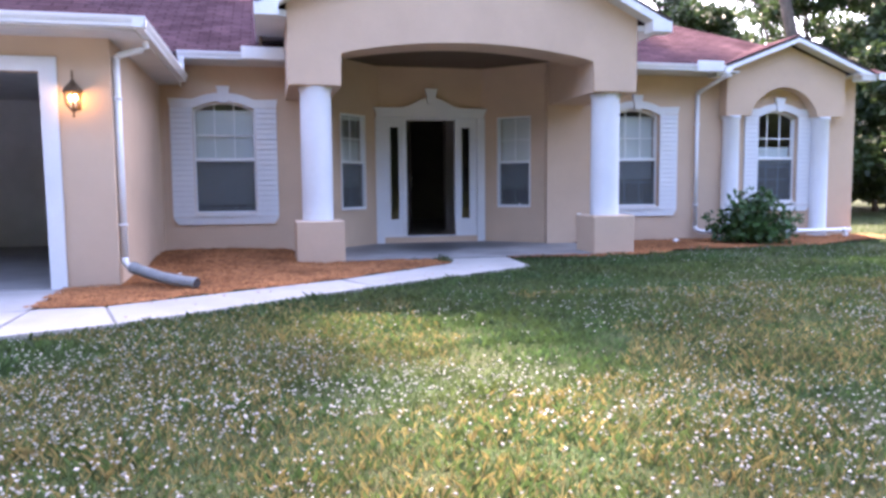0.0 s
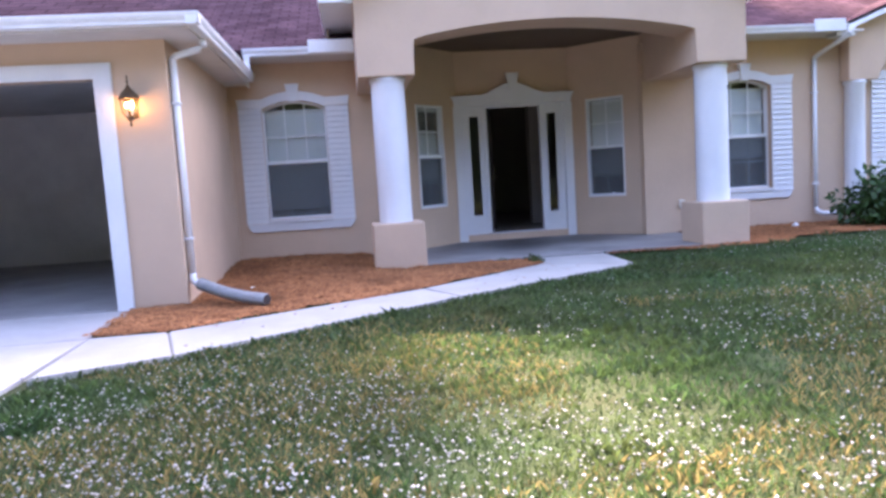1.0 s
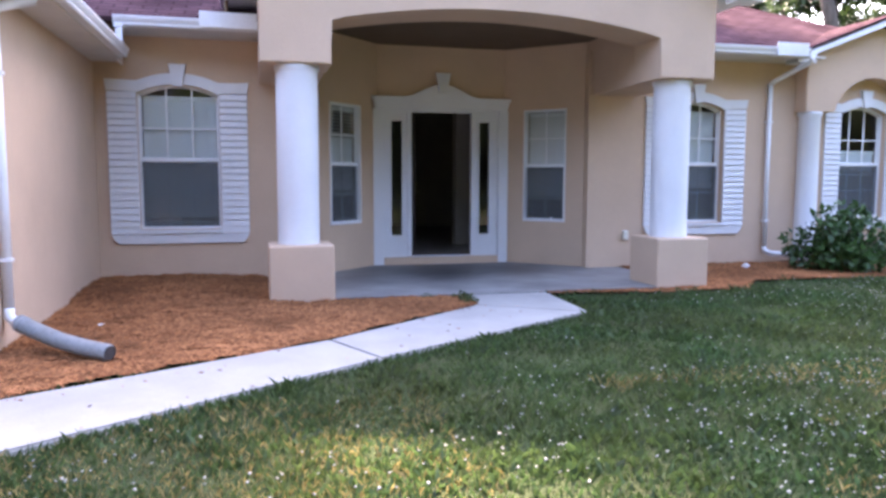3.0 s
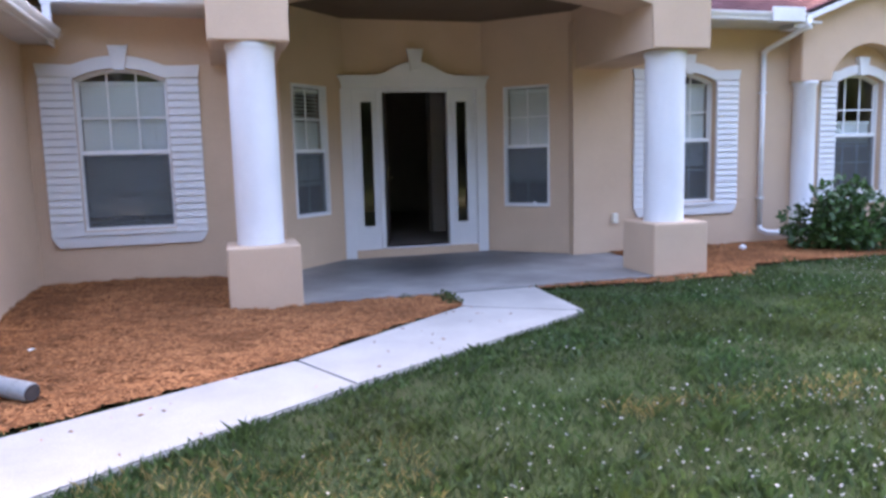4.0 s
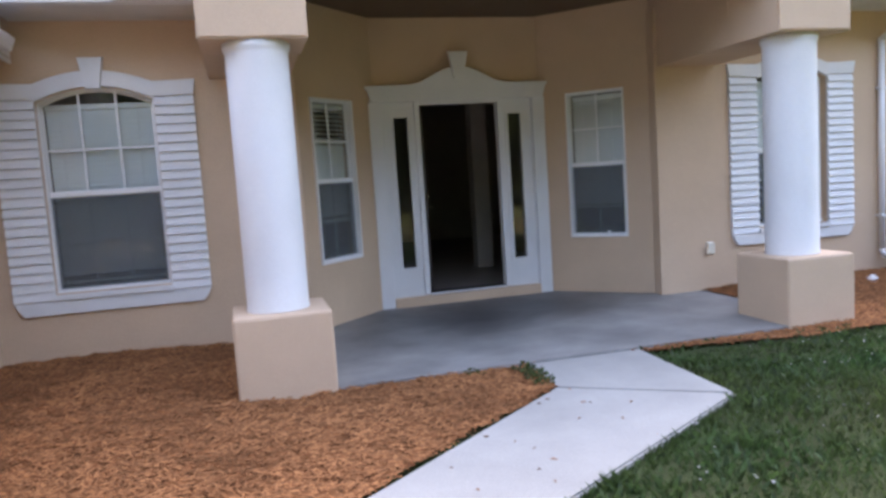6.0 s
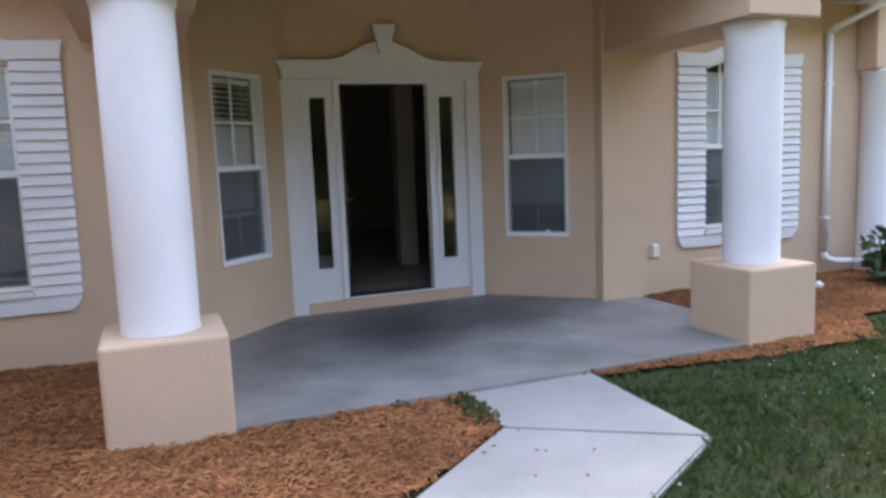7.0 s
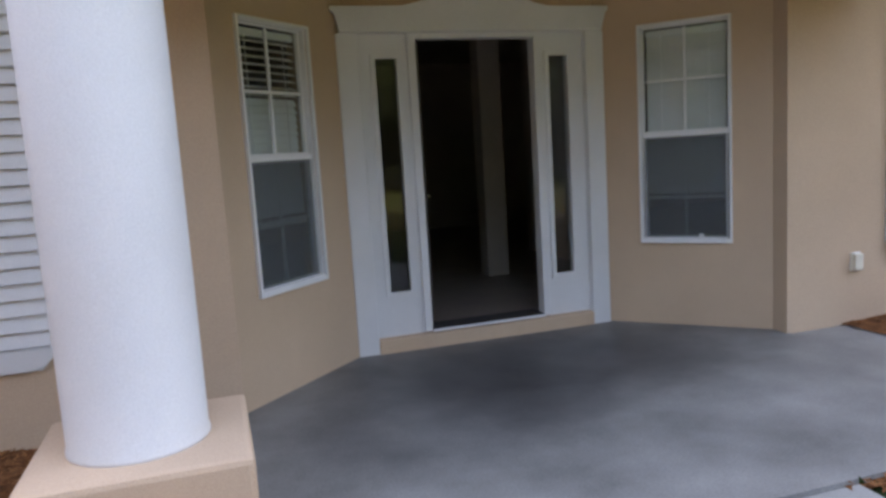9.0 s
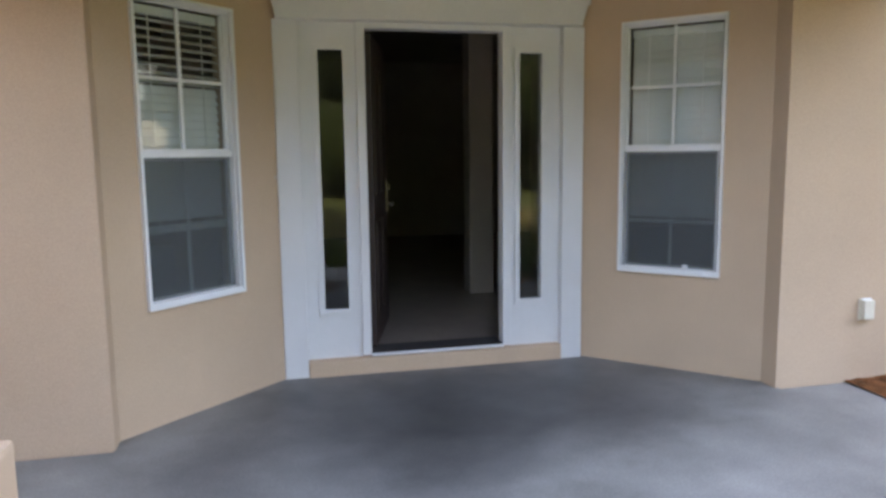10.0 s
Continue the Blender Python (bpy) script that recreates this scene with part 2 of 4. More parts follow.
def prism(pts, a, b, axis="y", bm=None, bev=0.0):
    """An outline in the plane across axis, drawn out from a to b. pts: (x, z) for y, (x, y) for z, (y, z) for x."""
    bm = bm or bmesh.new()
    put = {"y": lambda p, d: (p[0], d, p[1]), "z": lambda p, d: (p[0], p[1], d), "x": lambda p, d: (d, p[0], p[1])}[axis]
    f0 = [bm.verts.new(put(p, a)) for p in pts]
    f1 = [bm.verts.new(put(p, b)) for p in pts]
    faces = [bm.faces.new(f0), bm.faces.new(list(reversed(f1)))]
    n = len(pts)
    for i in range(n):
        bm.faces.new((f0[i], f1[i], f1[(i + 1) % n], f0[(i + 1) % n]))
    if bev:
        es = [e for e in bm.edges if any(f in faces for f in e.link_faces)]
        bmesh.ops.bevel(bm, geom=es, offset=bev, segments=2, affect='EDGES')
    return bm


def tube(path, r, n=10, bm=None, cap=True, radii=None):
    """A round bar along a list of places."""
    bm = bm or bmesh.new()
    P = [Vector(p) for p in path]
    rings = []
    for i, p in enumerate(P):
        d = (P[min(i + 1, len(P) - 1)] - P[max(i - 1, 0)]).normalized()
        a = d.cross(Vector((0.31, 0.17, 0.93)) if abs(d.z) < .9 else Vector((1, 0, 0))).normalized()
        c = d.cross(a)
        rr = radii[i] if radii else r
        rings.append([bm.verts.new(p + (a * math.cos(2 * math.pi * k / n) + c * math.sin(2 * math.pi * k / n)) * rr) for k in range(n)])
    for r0, r1 in zip(rings, rings[1:]):
        for k in range(n):
            bm.faces.new((r0[k], r0[(k + 1) % n], r1[(k + 1) % n], r1[k]))
    if cap:
        bm.faces.new(rings[0]), bm.faces.new(rings[-1])
    return bm


def lathe(profile, n=32, bm=None, at=(0, 0, 0)):
    """Turned shape from (radius, height) pairs."""
    bm = bm or bmesh.new()
    rings = [[bm.verts.new((at[0] + r * math.cos(2 * math.pi * k / n), at[1] + r * math.sin(2 * math.pi * k / n), at[2] + z)) for k in range(n)] for r, z in profile]
    for a, b in zip(rings, rings[1:]):
        for k in range(n):
            bm.faces.new((a[k], a[(k + 1) % n], b[(k + 1) % n], b[k]))
    bm.faces.new(rings[0]), bm.faces.new(rings[-1])
    return bm


def arc(u0, u1, zs, zp, n=14):
    """Places along a segment arch from (u0, zs) over the crown zp to (u1, zs)."""
    h, c = zp - zs, (u1 - u0) / 2
    R = (c * c + h * h) / (2 * h)
    a0 = math.asin(min(1, c / R))
    if h > c:
        a0 = math.pi - a0
    return [((u0 + u1) / 2 + R * math.sin(-a0 + 2 * a0 * i / n), zp - R + R * math.cos(-a0 + 2 * a0 * i / n)) for i in range(n + 1)]


def wall(name, m, length, z0, z1, thick, holes=(), material=None, label="", arches=()):
    """A wall whose outer face is local y = 0 and whose body lies behind it. holes: u0, u1, z0, z1. arches: index of hole to rise of the arch in its head."""
    bm = bmesh.new()
    us = sorted({0, length, *(h[0] for h in holes), *(h[1] for h in holes)})
    zs = sorted({z0, z1, *(h[2] for h in holes), *(h[3] for h in holes)})
    def solid(i, k):
        if not (0 <= i < len(us) - 1 and 0 <= k < len(zs) - 1):
            return False
        u, z = (us[i] + us[i + 1]) / 2, (zs[k] + zs[k + 1]) / 2
        return not any(h[0] < u < h[1] and h[2] < z < h[3] for h in holes)
    V = {}
    def v(i, k, s):
        if (i, k, s) not in V:
            V[i, k, s] = bm.verts.new((us[i], s * thick, zs[k]))
        return V[i, k, s]
    for i in range(len(us) - 1):
        for k in range(len(zs) - 1):
            if not solid(i, k):
                continue
            for s in (0, 1):
                bm.faces.new((v(i, k, s), v(i + 1, k, s), v(i + 1, k + 1, s), v(i, k + 1, s)))
            for di, dk, a, b in ((-1, 0, (i, k), (i, k + 1)), (1, 0, (i + 1, k), (i + 1, k + 1)), (0, -1, (i, k), (i + 1, k)), (0, 1, (i, k + 1), (i + 1, k + 1))):
                if not solid(i + di, k + dk):
                    bm.faces.new((v(*a, 0), v(*b, 0), v(*b, 1), v(*a, 1)))
    for k, rise in arches:
        u0, u1, _, ht = holes[k]
        pts = arc(u0, u1, ht - rise, ht)
        mid = len(pts) // 2
        prism(pts[:mid + 1] + [(u0, ht)], 0.0, thick, "y", bm)
        prism(pts[mid:] + [(u1, ht)], 0.0, thick, "y", bm)
    ob = obj(name, bm, material or M_STUCCO)
    ob.matrix_world = m
    return tagged(ob, label or "tan painted stucco wall", "wall", kind="structure")


# ---- large structure ----
W = -0.98            # outer face of the main front wall
CX = -0.02           # middle of the porch
SL = 0.48            # roof slope
T = Matrix.Translation


def ground_z(x, y):
    return -0.045 - 0.02 * min(1, max(0, (-3.0 - y) / 6.0))


def build_ground():
    bm = bmesh.new()
    xs = [-600, -60, -20, -8, -4.8, 0, 5, 10, 20, 60, 600]
    ys = [-600, -60, -20, -12, -9, -7.5, -6, -4.5, -3, 0, 20, 60, 600]
    V = [[bm.verts.new((x, y, ground_z(x, y))) for x in xs] for y in ys]
    for j in range(len(ys) - 1):
        for i in range(len(xs) - 1):
            bm.faces.new((V[j][i], V[j][i + 1], V[j + 1][i + 1], V[j + 1][i]))
    tagged(obj("ground", bm, M_SOIL), "grassy level ground of the front yard", "ground", kind="structure")


build_ground()

# porch slab with its recess up to the door
slab_pts = [(-2.45, -2.77), (2.41, -2.77), (2.41, W - .02), (1.77, W - .02), (1.765, -.865), (.90, 0), (.90, .05), (-.94, .05), (-.94, 0), (-1.805, -.865), (-1.81, W - .02), (-2.45, W - .02)]
tagged(obj("porch_floor", prism(slab_pts, -0.2, 0.0, "z"), M_SLAB), "mottled blue-grey stained concrete porch floor, shade painted in by the door", "porch floor", kind="structure")

# walkway in three slabs with open joints
walk_near = [(.44, -2.775), (.38, -3.97), (-1.76, -5.26), (-3.93, -6.73), (-4.72, -7.05)]
walk_far = [(-.47, -2.775), (-.51, -3.38), (-2.05, -4.61), (-4.18, -5.83), (-4.77, -5.83)]
pavement = tagged(empty("pavement"), "pale poured concrete walkway curving to the porch", "walkway", kind="structure")


def walkway():
    g = 0.003
    near, far = [Vector(p) for p in walk_near], [Vector(p) for p in walk_far]
    def slab(pts):
        part("walk_slab", prism([(p[0], p[1]) for p in pts], -0.14, -0.015, "z", bev=0.012), M_WALK, pavement)
    d = (near[3] - near[2]).normalized() * g
    e = (near[2] - near[1]).normalized() * g
    slab([near[0], near[1], far[1], far[0]])
    slab([near[1] + e, near[2] - d, far[2] - d, far[1] + e])
    slab([near[2] + d, near[3] - d, far[3] - d, far[2] + d])
    slab([near[3] + d, near[4], far[4], far[3] + d])


walkway()
drive = tagged(empty("driveway"), "plain pale concrete driveway in front of the garage", "driveway", kind="structure")
for y0, y1 in ((-5.79, -4.30), (-6.93, -5.81), (-11.0, -6.95), (-15.2, -11.02), (-22, -15.22)):
    part("drive_slab", box(-11, -4.79 if y1 > -7 else -4.70, y0, y1, -0.25, -0.025, 0.01), M_DRIVE, drive)


def inside(p, poly):
    c = False
    for (x0, y0), (x1, y1) in zip(poly, poly[1:] + poly[:1]):
        if (y0 > p[1]) != (y1 > p[1]) and p[0] < (x1 - x0) * (p[1] - y0) / (y1 - y0) + x0:
            c = not c
    return c


BED_L = [(-4.83, -5.79), (-4.22, -5.83), (-3.64, -5.45), (-2.03, -4.62), (-1.25, -3.95), (-.40, -3.36), (-.40, -2.74), (-2.2, -2.6), (-2.2, -.95), (-4.36, -.95), (-4.36, -4.43), (-4.84, -4.43)]
BED_R = [(.36, -2.74), (.36, -2.87), (1.0, -2.93), (1.5, -3.02), (2.74, -3.08), (3.25, -2.50), (3.9, -2.48), (5.05, -2.62), (5.9, -2.45), (7.0, -2.0), (8.0, -1.75), (8.0, -.95), (2.2, -.95), (2.2, -2.6)]


def bed_z(x, y):
    z = -0.018 + 0.014 * noise.noise(Vector((x * 2.1, y * 2.1, 3)))
    if x < 0:
        z += 0.075 * max(0, min(1, (y + 4.2) / 2.6)) * max(0, min(1, (-2.0 - x) / 1.2)) + 0.02 * noise.noise(Vector((x * 6, y * 6, 1)))
        z -= 0.05 * max(0, 1 - max(abs(x + 4.1) / .5, abs(y + 2.9) / .9))
    else:
        z += 0.03 * max(0, min(1, (y + 2.6) / 1.2))
    return z


def bed(name, poly, label):
    s = 0.05
    xs, ys = [p[0] for p in poly], [p[1] for p in poly]
    nx, ny = int((max(xs) - min(xs)) / s) + 1, int((max(ys) - min(ys)) / s) + 1
    ok = {(i, j): (min(xs) + i * s, min(ys) + j * s) for i in range(nx + 1) for j in range(ny + 1)}
    ok = {k: p for k, p in ok.items() if inside(p, poly)}
    idx, vs, fs = {}, [], []
    for k, (x, y) in ok.items():
        idx[k] = len(vs)
        vs.append((x, y, bed_z(x, y) + 0.012 * noise.noise(Vector((x * 23, y * 23, 0)))))
    for (i, j) in ok:
        q = [(i, j), (i + 1, j), (i + 1, j + 1), (i, j + 1)]
        if all(k in idx for k in q):
            fs.append([idx[k] for k in q])
    me = bpy.data.meshes.new(name)
    me.from_pydata(vs, [], fs)
    me.materials.append(M_MULCH)
    return tagged(new(name, me), label, "flower bed", kind="structure")


bed("ground_bed_left", BED_L, "bare planting bed covered with orange-brown mulch")
bed("ground_bed_right", BED_R, "narrow planting bed covered with orange-brown mulch")

# --- main front walls ---
WIN_Z0, WIN_Z1, WIN_RISE = 0.60, 2.27, 0.11
wall("wall_front_left", T((-4.34, W, 0)), 2.535, -0.15, 2.88, 0.2, [(.47, 1.37, WIN_Z0, WIN_Z1)], label="tan stucco front wall with one arched window", arches=[(0, WIN_RISE)])
wall("wall_front_right", T((1.75, W, 0)), 3.30, -0.15, 2.88, 0.2, [(1.18, 2.06, WIN_Z0, WIN_Z1)], label="tan stucco front wall with one arched window", arches=[(0, WIN_RISE)])
wall("wall_bay", T((5.05, W, 0)), 2.55, -0.15, 2.88, 0.2, [(.71, 1.53, WIN_Z0 + .04, WIN_Z1)], label="tan stucco wall behind the bay columns", arches=[(0, WIN_RISE)])
# returns of the porch recess
obj_ret = obj("wall_return_right", box(1.75, 1.97, W + .2, -.70, -.15, 3.3), M_STUCCO)
tagged(obj_ret, "narrow tan stucco return of the porch recess", "wall", kind="structure")
tagged(obj("wall_return_left", box(-2.005, -1.805, W + .2, -.70, -.15, 3.3), M_STUCCO), "narrow tan stucco return of the porch recess", "wall", kind="structure")
# slanted walls beside the door
q = math.hypot(.865, .865)
RIGHT_M = T((.90, 0, 0)) @ pose(0, 0, 0, 0, 0, -45)
LEFT_M = T((-1.805, -.865, 0)) @ pose(0, 0, 0, 0, 0, 45)
SW0, SW1 = .329, .934
LW0, LW1 = .4075, 1.0125       # on the left, counted from the door
wall("wall_slant_right", RIGHT_M, q, -.15, 3.3, 0.15, [(SW0, SW1, .617, 2.147)], label="slanted tan stucco wall with a narrow window")
wall("wall_slant_left", LEFT_M, q, -.15, 3.3, 0.15, [(q - LW1, q - LW0, .617, 2.147)], label="slanted tan stucco wall with a narrow window")
wall("wall_entry", T((-.94, 0, 0)), 1.84, -.15, 3.3, 0.15, [(.075, 1.735, .0, 2.155)], label="tan stucco wall round the front door")

# --- garage ---
GX, GY = -4.32, -4.45
wall("wall_garage_front", T((-10.7, GY, 0)), 10.7 + GX, -.2, 2.52, 0.2, [(.70, 10.7 - 4.965, -.2, 2.165)], label="tan stucco garage front with a wide door opening")
tagged(obj("wall_garage_side", box(GX - .2, GX, GY + .2, W - .002, -.2, 2.52), M_STUCCO), "tan stucco side wall of the garage", "wall", kind="structure")
tagged(obj("wall_garage_back", box(-10.7, GX - .2, 1.6, 1.75, -.2, 2.6), M_GARAGE), "plain painted back wall of the garage", "wall", kind="structure")
tagged(obj("wall_garage_far", box(-10.7, -10.5, GY + .2, 1.6, -.2, 2.6), M_GARAGE), "plain painted inner wall of the garage", "wall", kind="structure")
tagged(obj("wall_garage_inner", box(GX - .205, GX - .2, GY + .2, 1.6, -.2, 2.52), M_GARAGE), "plain painted inner wall of the garage", "wall", kind="structure")
tagged(obj("floor_garage", box(-10.5, GX - .2, GY + .02, 1.6, -.25, -.018), M_GARFLOOR), "grey concrete garage floor", "floor", kind="structure")
tagged(obj("ceiling_garage", box(-10.6, GX - .1, GY + .1, 1.7, 2.52, 2.56), M_GARAGE), "plain garage ceiling", "ceiling", kind="structure")
gtrim = bmesh.new()
gpts = [(-4.81, -.08), (-4.81, 2.30), (-10.2, 2.31), (-10.2, -.08), (-10.0, -.08), (-10.0, 2.165), (-4.965, 2.165), (-4.965, -.08)]
prism(gpts, GY - .035, GY - .001, "y", gtrim, bev=0.008)
tagged(obj("trim_garage", gtrim, M_WHITE), "white painted band round the garage opening", "trim", kind="structure")

# --- rooms behind ---
tagged(obj("floor_house", box(-4.3, 7.60, .15, 6.5, -.1, .108), M_TILE), "worn brownish tile floor of the foyer", "floor", kind="structure")
tagged(obj("floor_front_rooms_left", box(-4.3, -2.02, W + .22, .14, -.1, .09), M_TILE), "brownish floor behind the window", "floor", kind="structure")
tagged(obj("floor_front_rooms_right", box(1.99, 7.60, W + .22, .14, -.1, .09), M_TILE), "brownish floor behind the windows", "floor", kind="structure")
tagged(obj("ceiling_house", box(-4.3, 7.60, .16, 6.5, 2.72, 2.76), M_ROOM), "plain ceiling of the dark rooms", "ceiling", kind="structure")
tagged(obj("ceiling_rooms_left", box(-4.3, -2.02, W + .21, .15, 2.72, 2.76), M_ROOM), "plain ceiling of the dark room", "ceiling", kind="structure")
tagged(obj("ceiling_rooms_right", box(1.99, 7.60, W + .21, .15, 2.72, 2.76), M_ROOM), "plain ceiling of the dark room", "ceiling", kind="structure")
tagged(obj("wall_back", box(-4.3, 7.60, 6.5, 6.65, -.1, 2.76), M_ROOM), "plain dark back wall indoors", "wall", kind="structure")
tagged(obj("wall_house_left", box(-4.34, -4.14, 1.76, 6.65, -.1, 2.76), M_ROOM), "plain inner wall", "wall", kind="structure")
tagged(obj("wall_house_left_front", box(-4.135, -4.10, W + .21, 1.9, -.1, 2.76), M_ROOM), "plain inner wall", "wall", kind="structure")
tagged(obj("wall_house_right", box(7.60, 7.80, W, 6.65, -.15, 2.88), M_STUCCO), "tan stucco end wall of the house", "wall", kind="structure")
for x0, x1, y0, y1, nm in ((-1.75, -1.62, .98, 6.5, "wall_foyer_left"), (1.75, 1.88, .98, 3.2, "wall_foyer_right")):
    tagged(obj(nm, box(x0, x1, y0, y1, .095, 2.72), M_ROOM), "plain painted partition beside the foyer", "wall", kind="structure")
tagged(obj("foyer_post", box(.66, .88, 1.75, 1.97, .095, 2.72, .012), M_ROOM), "square painted post inside the dark foyer", "post")

# --- porch head: arched front, side beams, ceiling ---
PX0, PX1, PF = -2.51, 2.44, -2.735
apex_z = 3.42 + SL * (PX1 - PX0) / 2
head = [(PX0, 2.308), (-1.825, 2.308)] + arc(-1.825, 1.765, 2.742, 2.925, 24) + [(1.765, 2.308), (PX1, 2.308), (PX1, 3.40), ((PX0 + PX1) / 2, apex_z), (PX0, 3.40)]
tagged(obj("wall_porch_head", prism(head, PF, PF + .62, "y", bev=0.012), M_STUCCO), "tan stucco porch front with a shallow arch under a gable", "wall", kind="structure")
for nm, x0, x1 in (("wall_porch_beam_left", PX0, -1.84), ("wall_porch_beam_right", 1.78, PX1)):
    tagged(obj(nm, box(x0, x1, PF + .62, W + .19, 2.308, 3.38), M_STUCCO), "tan stucco beam from the porch column to the house", "beam", kind="structure")
for nm, x0, x1 in (("wall_porch_cheek_left", PX0, PX0 + .12), ("wall_porch_cheek_right", PX1 - .12, PX1)):
    tagged(obj(nm, box(x0, x1, W, 1.3, 2.89, 3.38), M_STUCCO), "tan stucco cheek of the porch roof", "wall", kind="structure")
tagged(obj("ceiling_porch", box(-1.84, 1.78, PF + .62, .3, 3.02, 3.07), M_CEIL), "tan porch ceiling with its shade painted in", "ceiling", kind="structure")

# --- bay on the right: arched gable panel carried by columns ---
BX0, BX1, BF = 4.95, 7.36, -1.22
bmid = (BX0 + BX1) / 2
bhead = [(BX0, 2.155), (5.43, 2.155)] + arc(5.43, 6.80, 2.175, 2.66, 20) + [(6.80, 2.155), (BX1, 2.155), (BX1, 2.93), (bmid, 3.385), (BX0, 2.93)]
tagged(obj("wall_bay_head", prism(bhead, BF, W - .003, "y", bev=0.01), M_STUCCO), "tan stucco bay gable with a round-arched recess", "wall", kind="structure")


# --- roofs ---
def roof_face(name, pts, label, thick=0.05):
    """A sloping sheet of shingles with thickness; uv runs along the eaves and up the slope."""
    bm = bmesh.new()
    up = [bm.verts.new(p) for p in pts]
    f = bm.faces.new(up)
    f.normal_update()
    if f.normal.z < 0:
        f.normal_flip()
    n = f.normal.copy()
    dn = [bm.verts.new(Vector(p) - n * thick) for p in pts]
    bm.faces.new(list(reversed(dn)))
    for i in range(len(pts)):
        j = (i + 1) % len(pts)
        bm.faces.new((up[i], up[j], dn[j], dn[i]))
    h = Vector((-n.y, n.x, 0)).normalized()
    s = n.cross(h)
    uv = bm.loops.layers.uv.new("UVMap")
    for fc in bm.faces:
        for lp in fc.loops:
            lp[uv].uv = (lp.vert.co.dot(h), lp.vert.co.dot(s))
    return tagged(obj(name, bm, M_ROOF), label, "roof", kind="structure")


EY, EZ, RX, RY = -1.52, 2.90, 8.05, 4.2
def rz(y):
    return EZ + SL * (y - EY)
ridge = rz(RY)
k = RY - EY
shing = "maroon asphalt shingle roof slope"
roof_face("roof_main_front", [(-16, EY, EZ), (PX0 + .02, EY, EZ), (PX0 + .02, 1.2, rz(1.2)), (PX1 - .02, 1.2, rz(1.2)), (PX1 - .02, EY, EZ), (4.59, EY, EZ), (6.175, -.25, rz(-.25)), (7.76, EY, EZ), (RX, EY, EZ), (RX - k, RY, ridge), (-16, RY, ridge)], shing)
roof_face("roof_main_hip", [(RX, EY, EZ), (RX, 2 * RY - EY, EZ), (RX - k, RY, ridge)], shing)
roof_face("roof_main_back", [(RX, 2 * RY - EY, EZ), (-16, 2 * RY - EY, EZ), (-16, RY, ridge), (RX - k, RY, ridge)], shing)
GEX, GEY, GEZ = -3.99, -4.90, 2.615
gm = (GEX - 11.1) / 2
gr = GEZ + SL * (GEX - gm)
gyb = GEY + (GEX - gm)
roof_face("roof_garage_front", [(-11.1, GEY, GEZ), (GEX, GEY, GEZ), (gm, gyb, gr)], shing)
roof_face("roof_garage_side", [(GEX, GEY, GEZ), (GEX, W, GEZ), (GEX - .2, W + .1, GEZ + SL * .2), (gm, 3.2, gr), (gm, gyb, gr)], shing)
roof_face("roof_garage_far", [(-11.1, GEY, GEZ), (gm, gyb, gr), (gm, 3.2, gr), (-11.1, 3.2, GEZ)], shing)
pe, px0, px1, pmid, pyf = 3.31, PX0 - .40, PX1 + .40, (PX0 + PX1) / 2, -2.99
pa = pe + SL * (px1 - pmid)
roof_face("roof_porch_left", [(px0, pyf, pe), (pmid, pyf, pa), (pmid, 3.0, pa), (px0, 3.0, pe)], shing)
roof_face("roof_porch_right", [(px1, pyf, pe), (px1, 3.0, pe), (pmid, 3.0, pa), (pmid, pyf, pa)], shing)
be, bx0, bx1, byf = 2.92, 4.57, 7.78, -1.47
bm_x = (bx0 + bx1) / 2
ba = be + .38 * (bx1 - bm_x)
roof_face("roof_bay_left", [(bx0, byf, be), (bm_x, byf, ba), (bm_x, 1.5, ba), (bx0, 1.5, be)], shing)
roof_face("roof_bay_right", [(bx1, byf, be), (bx1, 1.5, be), (bm_x, 1.5, ba), (bm_x, byf, ba)], shing)


# --- fascia, soffits, gutters ---
def rake(name, x0, z0, xm, zm, x1, yf, depth, h=0.15):
    """White gable boards with boxed-in ends, and the soffit behind."""
    o = tagged(empty(name), "white painted gable boards with boxed ends", "fascia", kind="structure")
    d = 0.02
    for a, tip in ((x0, -1), (x1, 1)):
        pts = [(a, z0 - d - h), (xm, zm - d - h), (xm, zm - d), (a, z0 - d)]
        part("rake_board", prism(pts, yf, yf + .03, "y", bev=0.004), M_METAL, o)
        part("rake_soffit", prism([(a, z0 - h - .01), (xm, zm - h - .01), (xm, zm - h + .01), (a, z0 - h + .01)], yf + .03, yf + depth, "y"), M_SOFFIT, o)
        e = a - tip * .30
        part("boxed_end", prism([(a, z0 - h - .03), (e, z0 - h - .03), (e, z0 - h + .30 * SL - .02), (a, z0 - .03)], yf - .008, yf + depth, "y", bev=0.004), M_METAL, o)
    return o


rake("trim_porch_gable", px0, pe, pmid, pa, px1, pyf, .25)
rake("trim_bay_gable", bx0, be, bm_x, ba, bx1, byf, .24, 0.11)
# porch side eaves
for nm, a, b in (("trim_porch_eave_left", px0, PX0), ("trim_porch_eave_right", PX1, px1)):
    tagged(obj(nm, box(a, b, pyf + .26, 1.6, pe - .13, pe - .05, .006), M_METAL), "white boxed eave of the porch roof", "fascia", kind="structure")


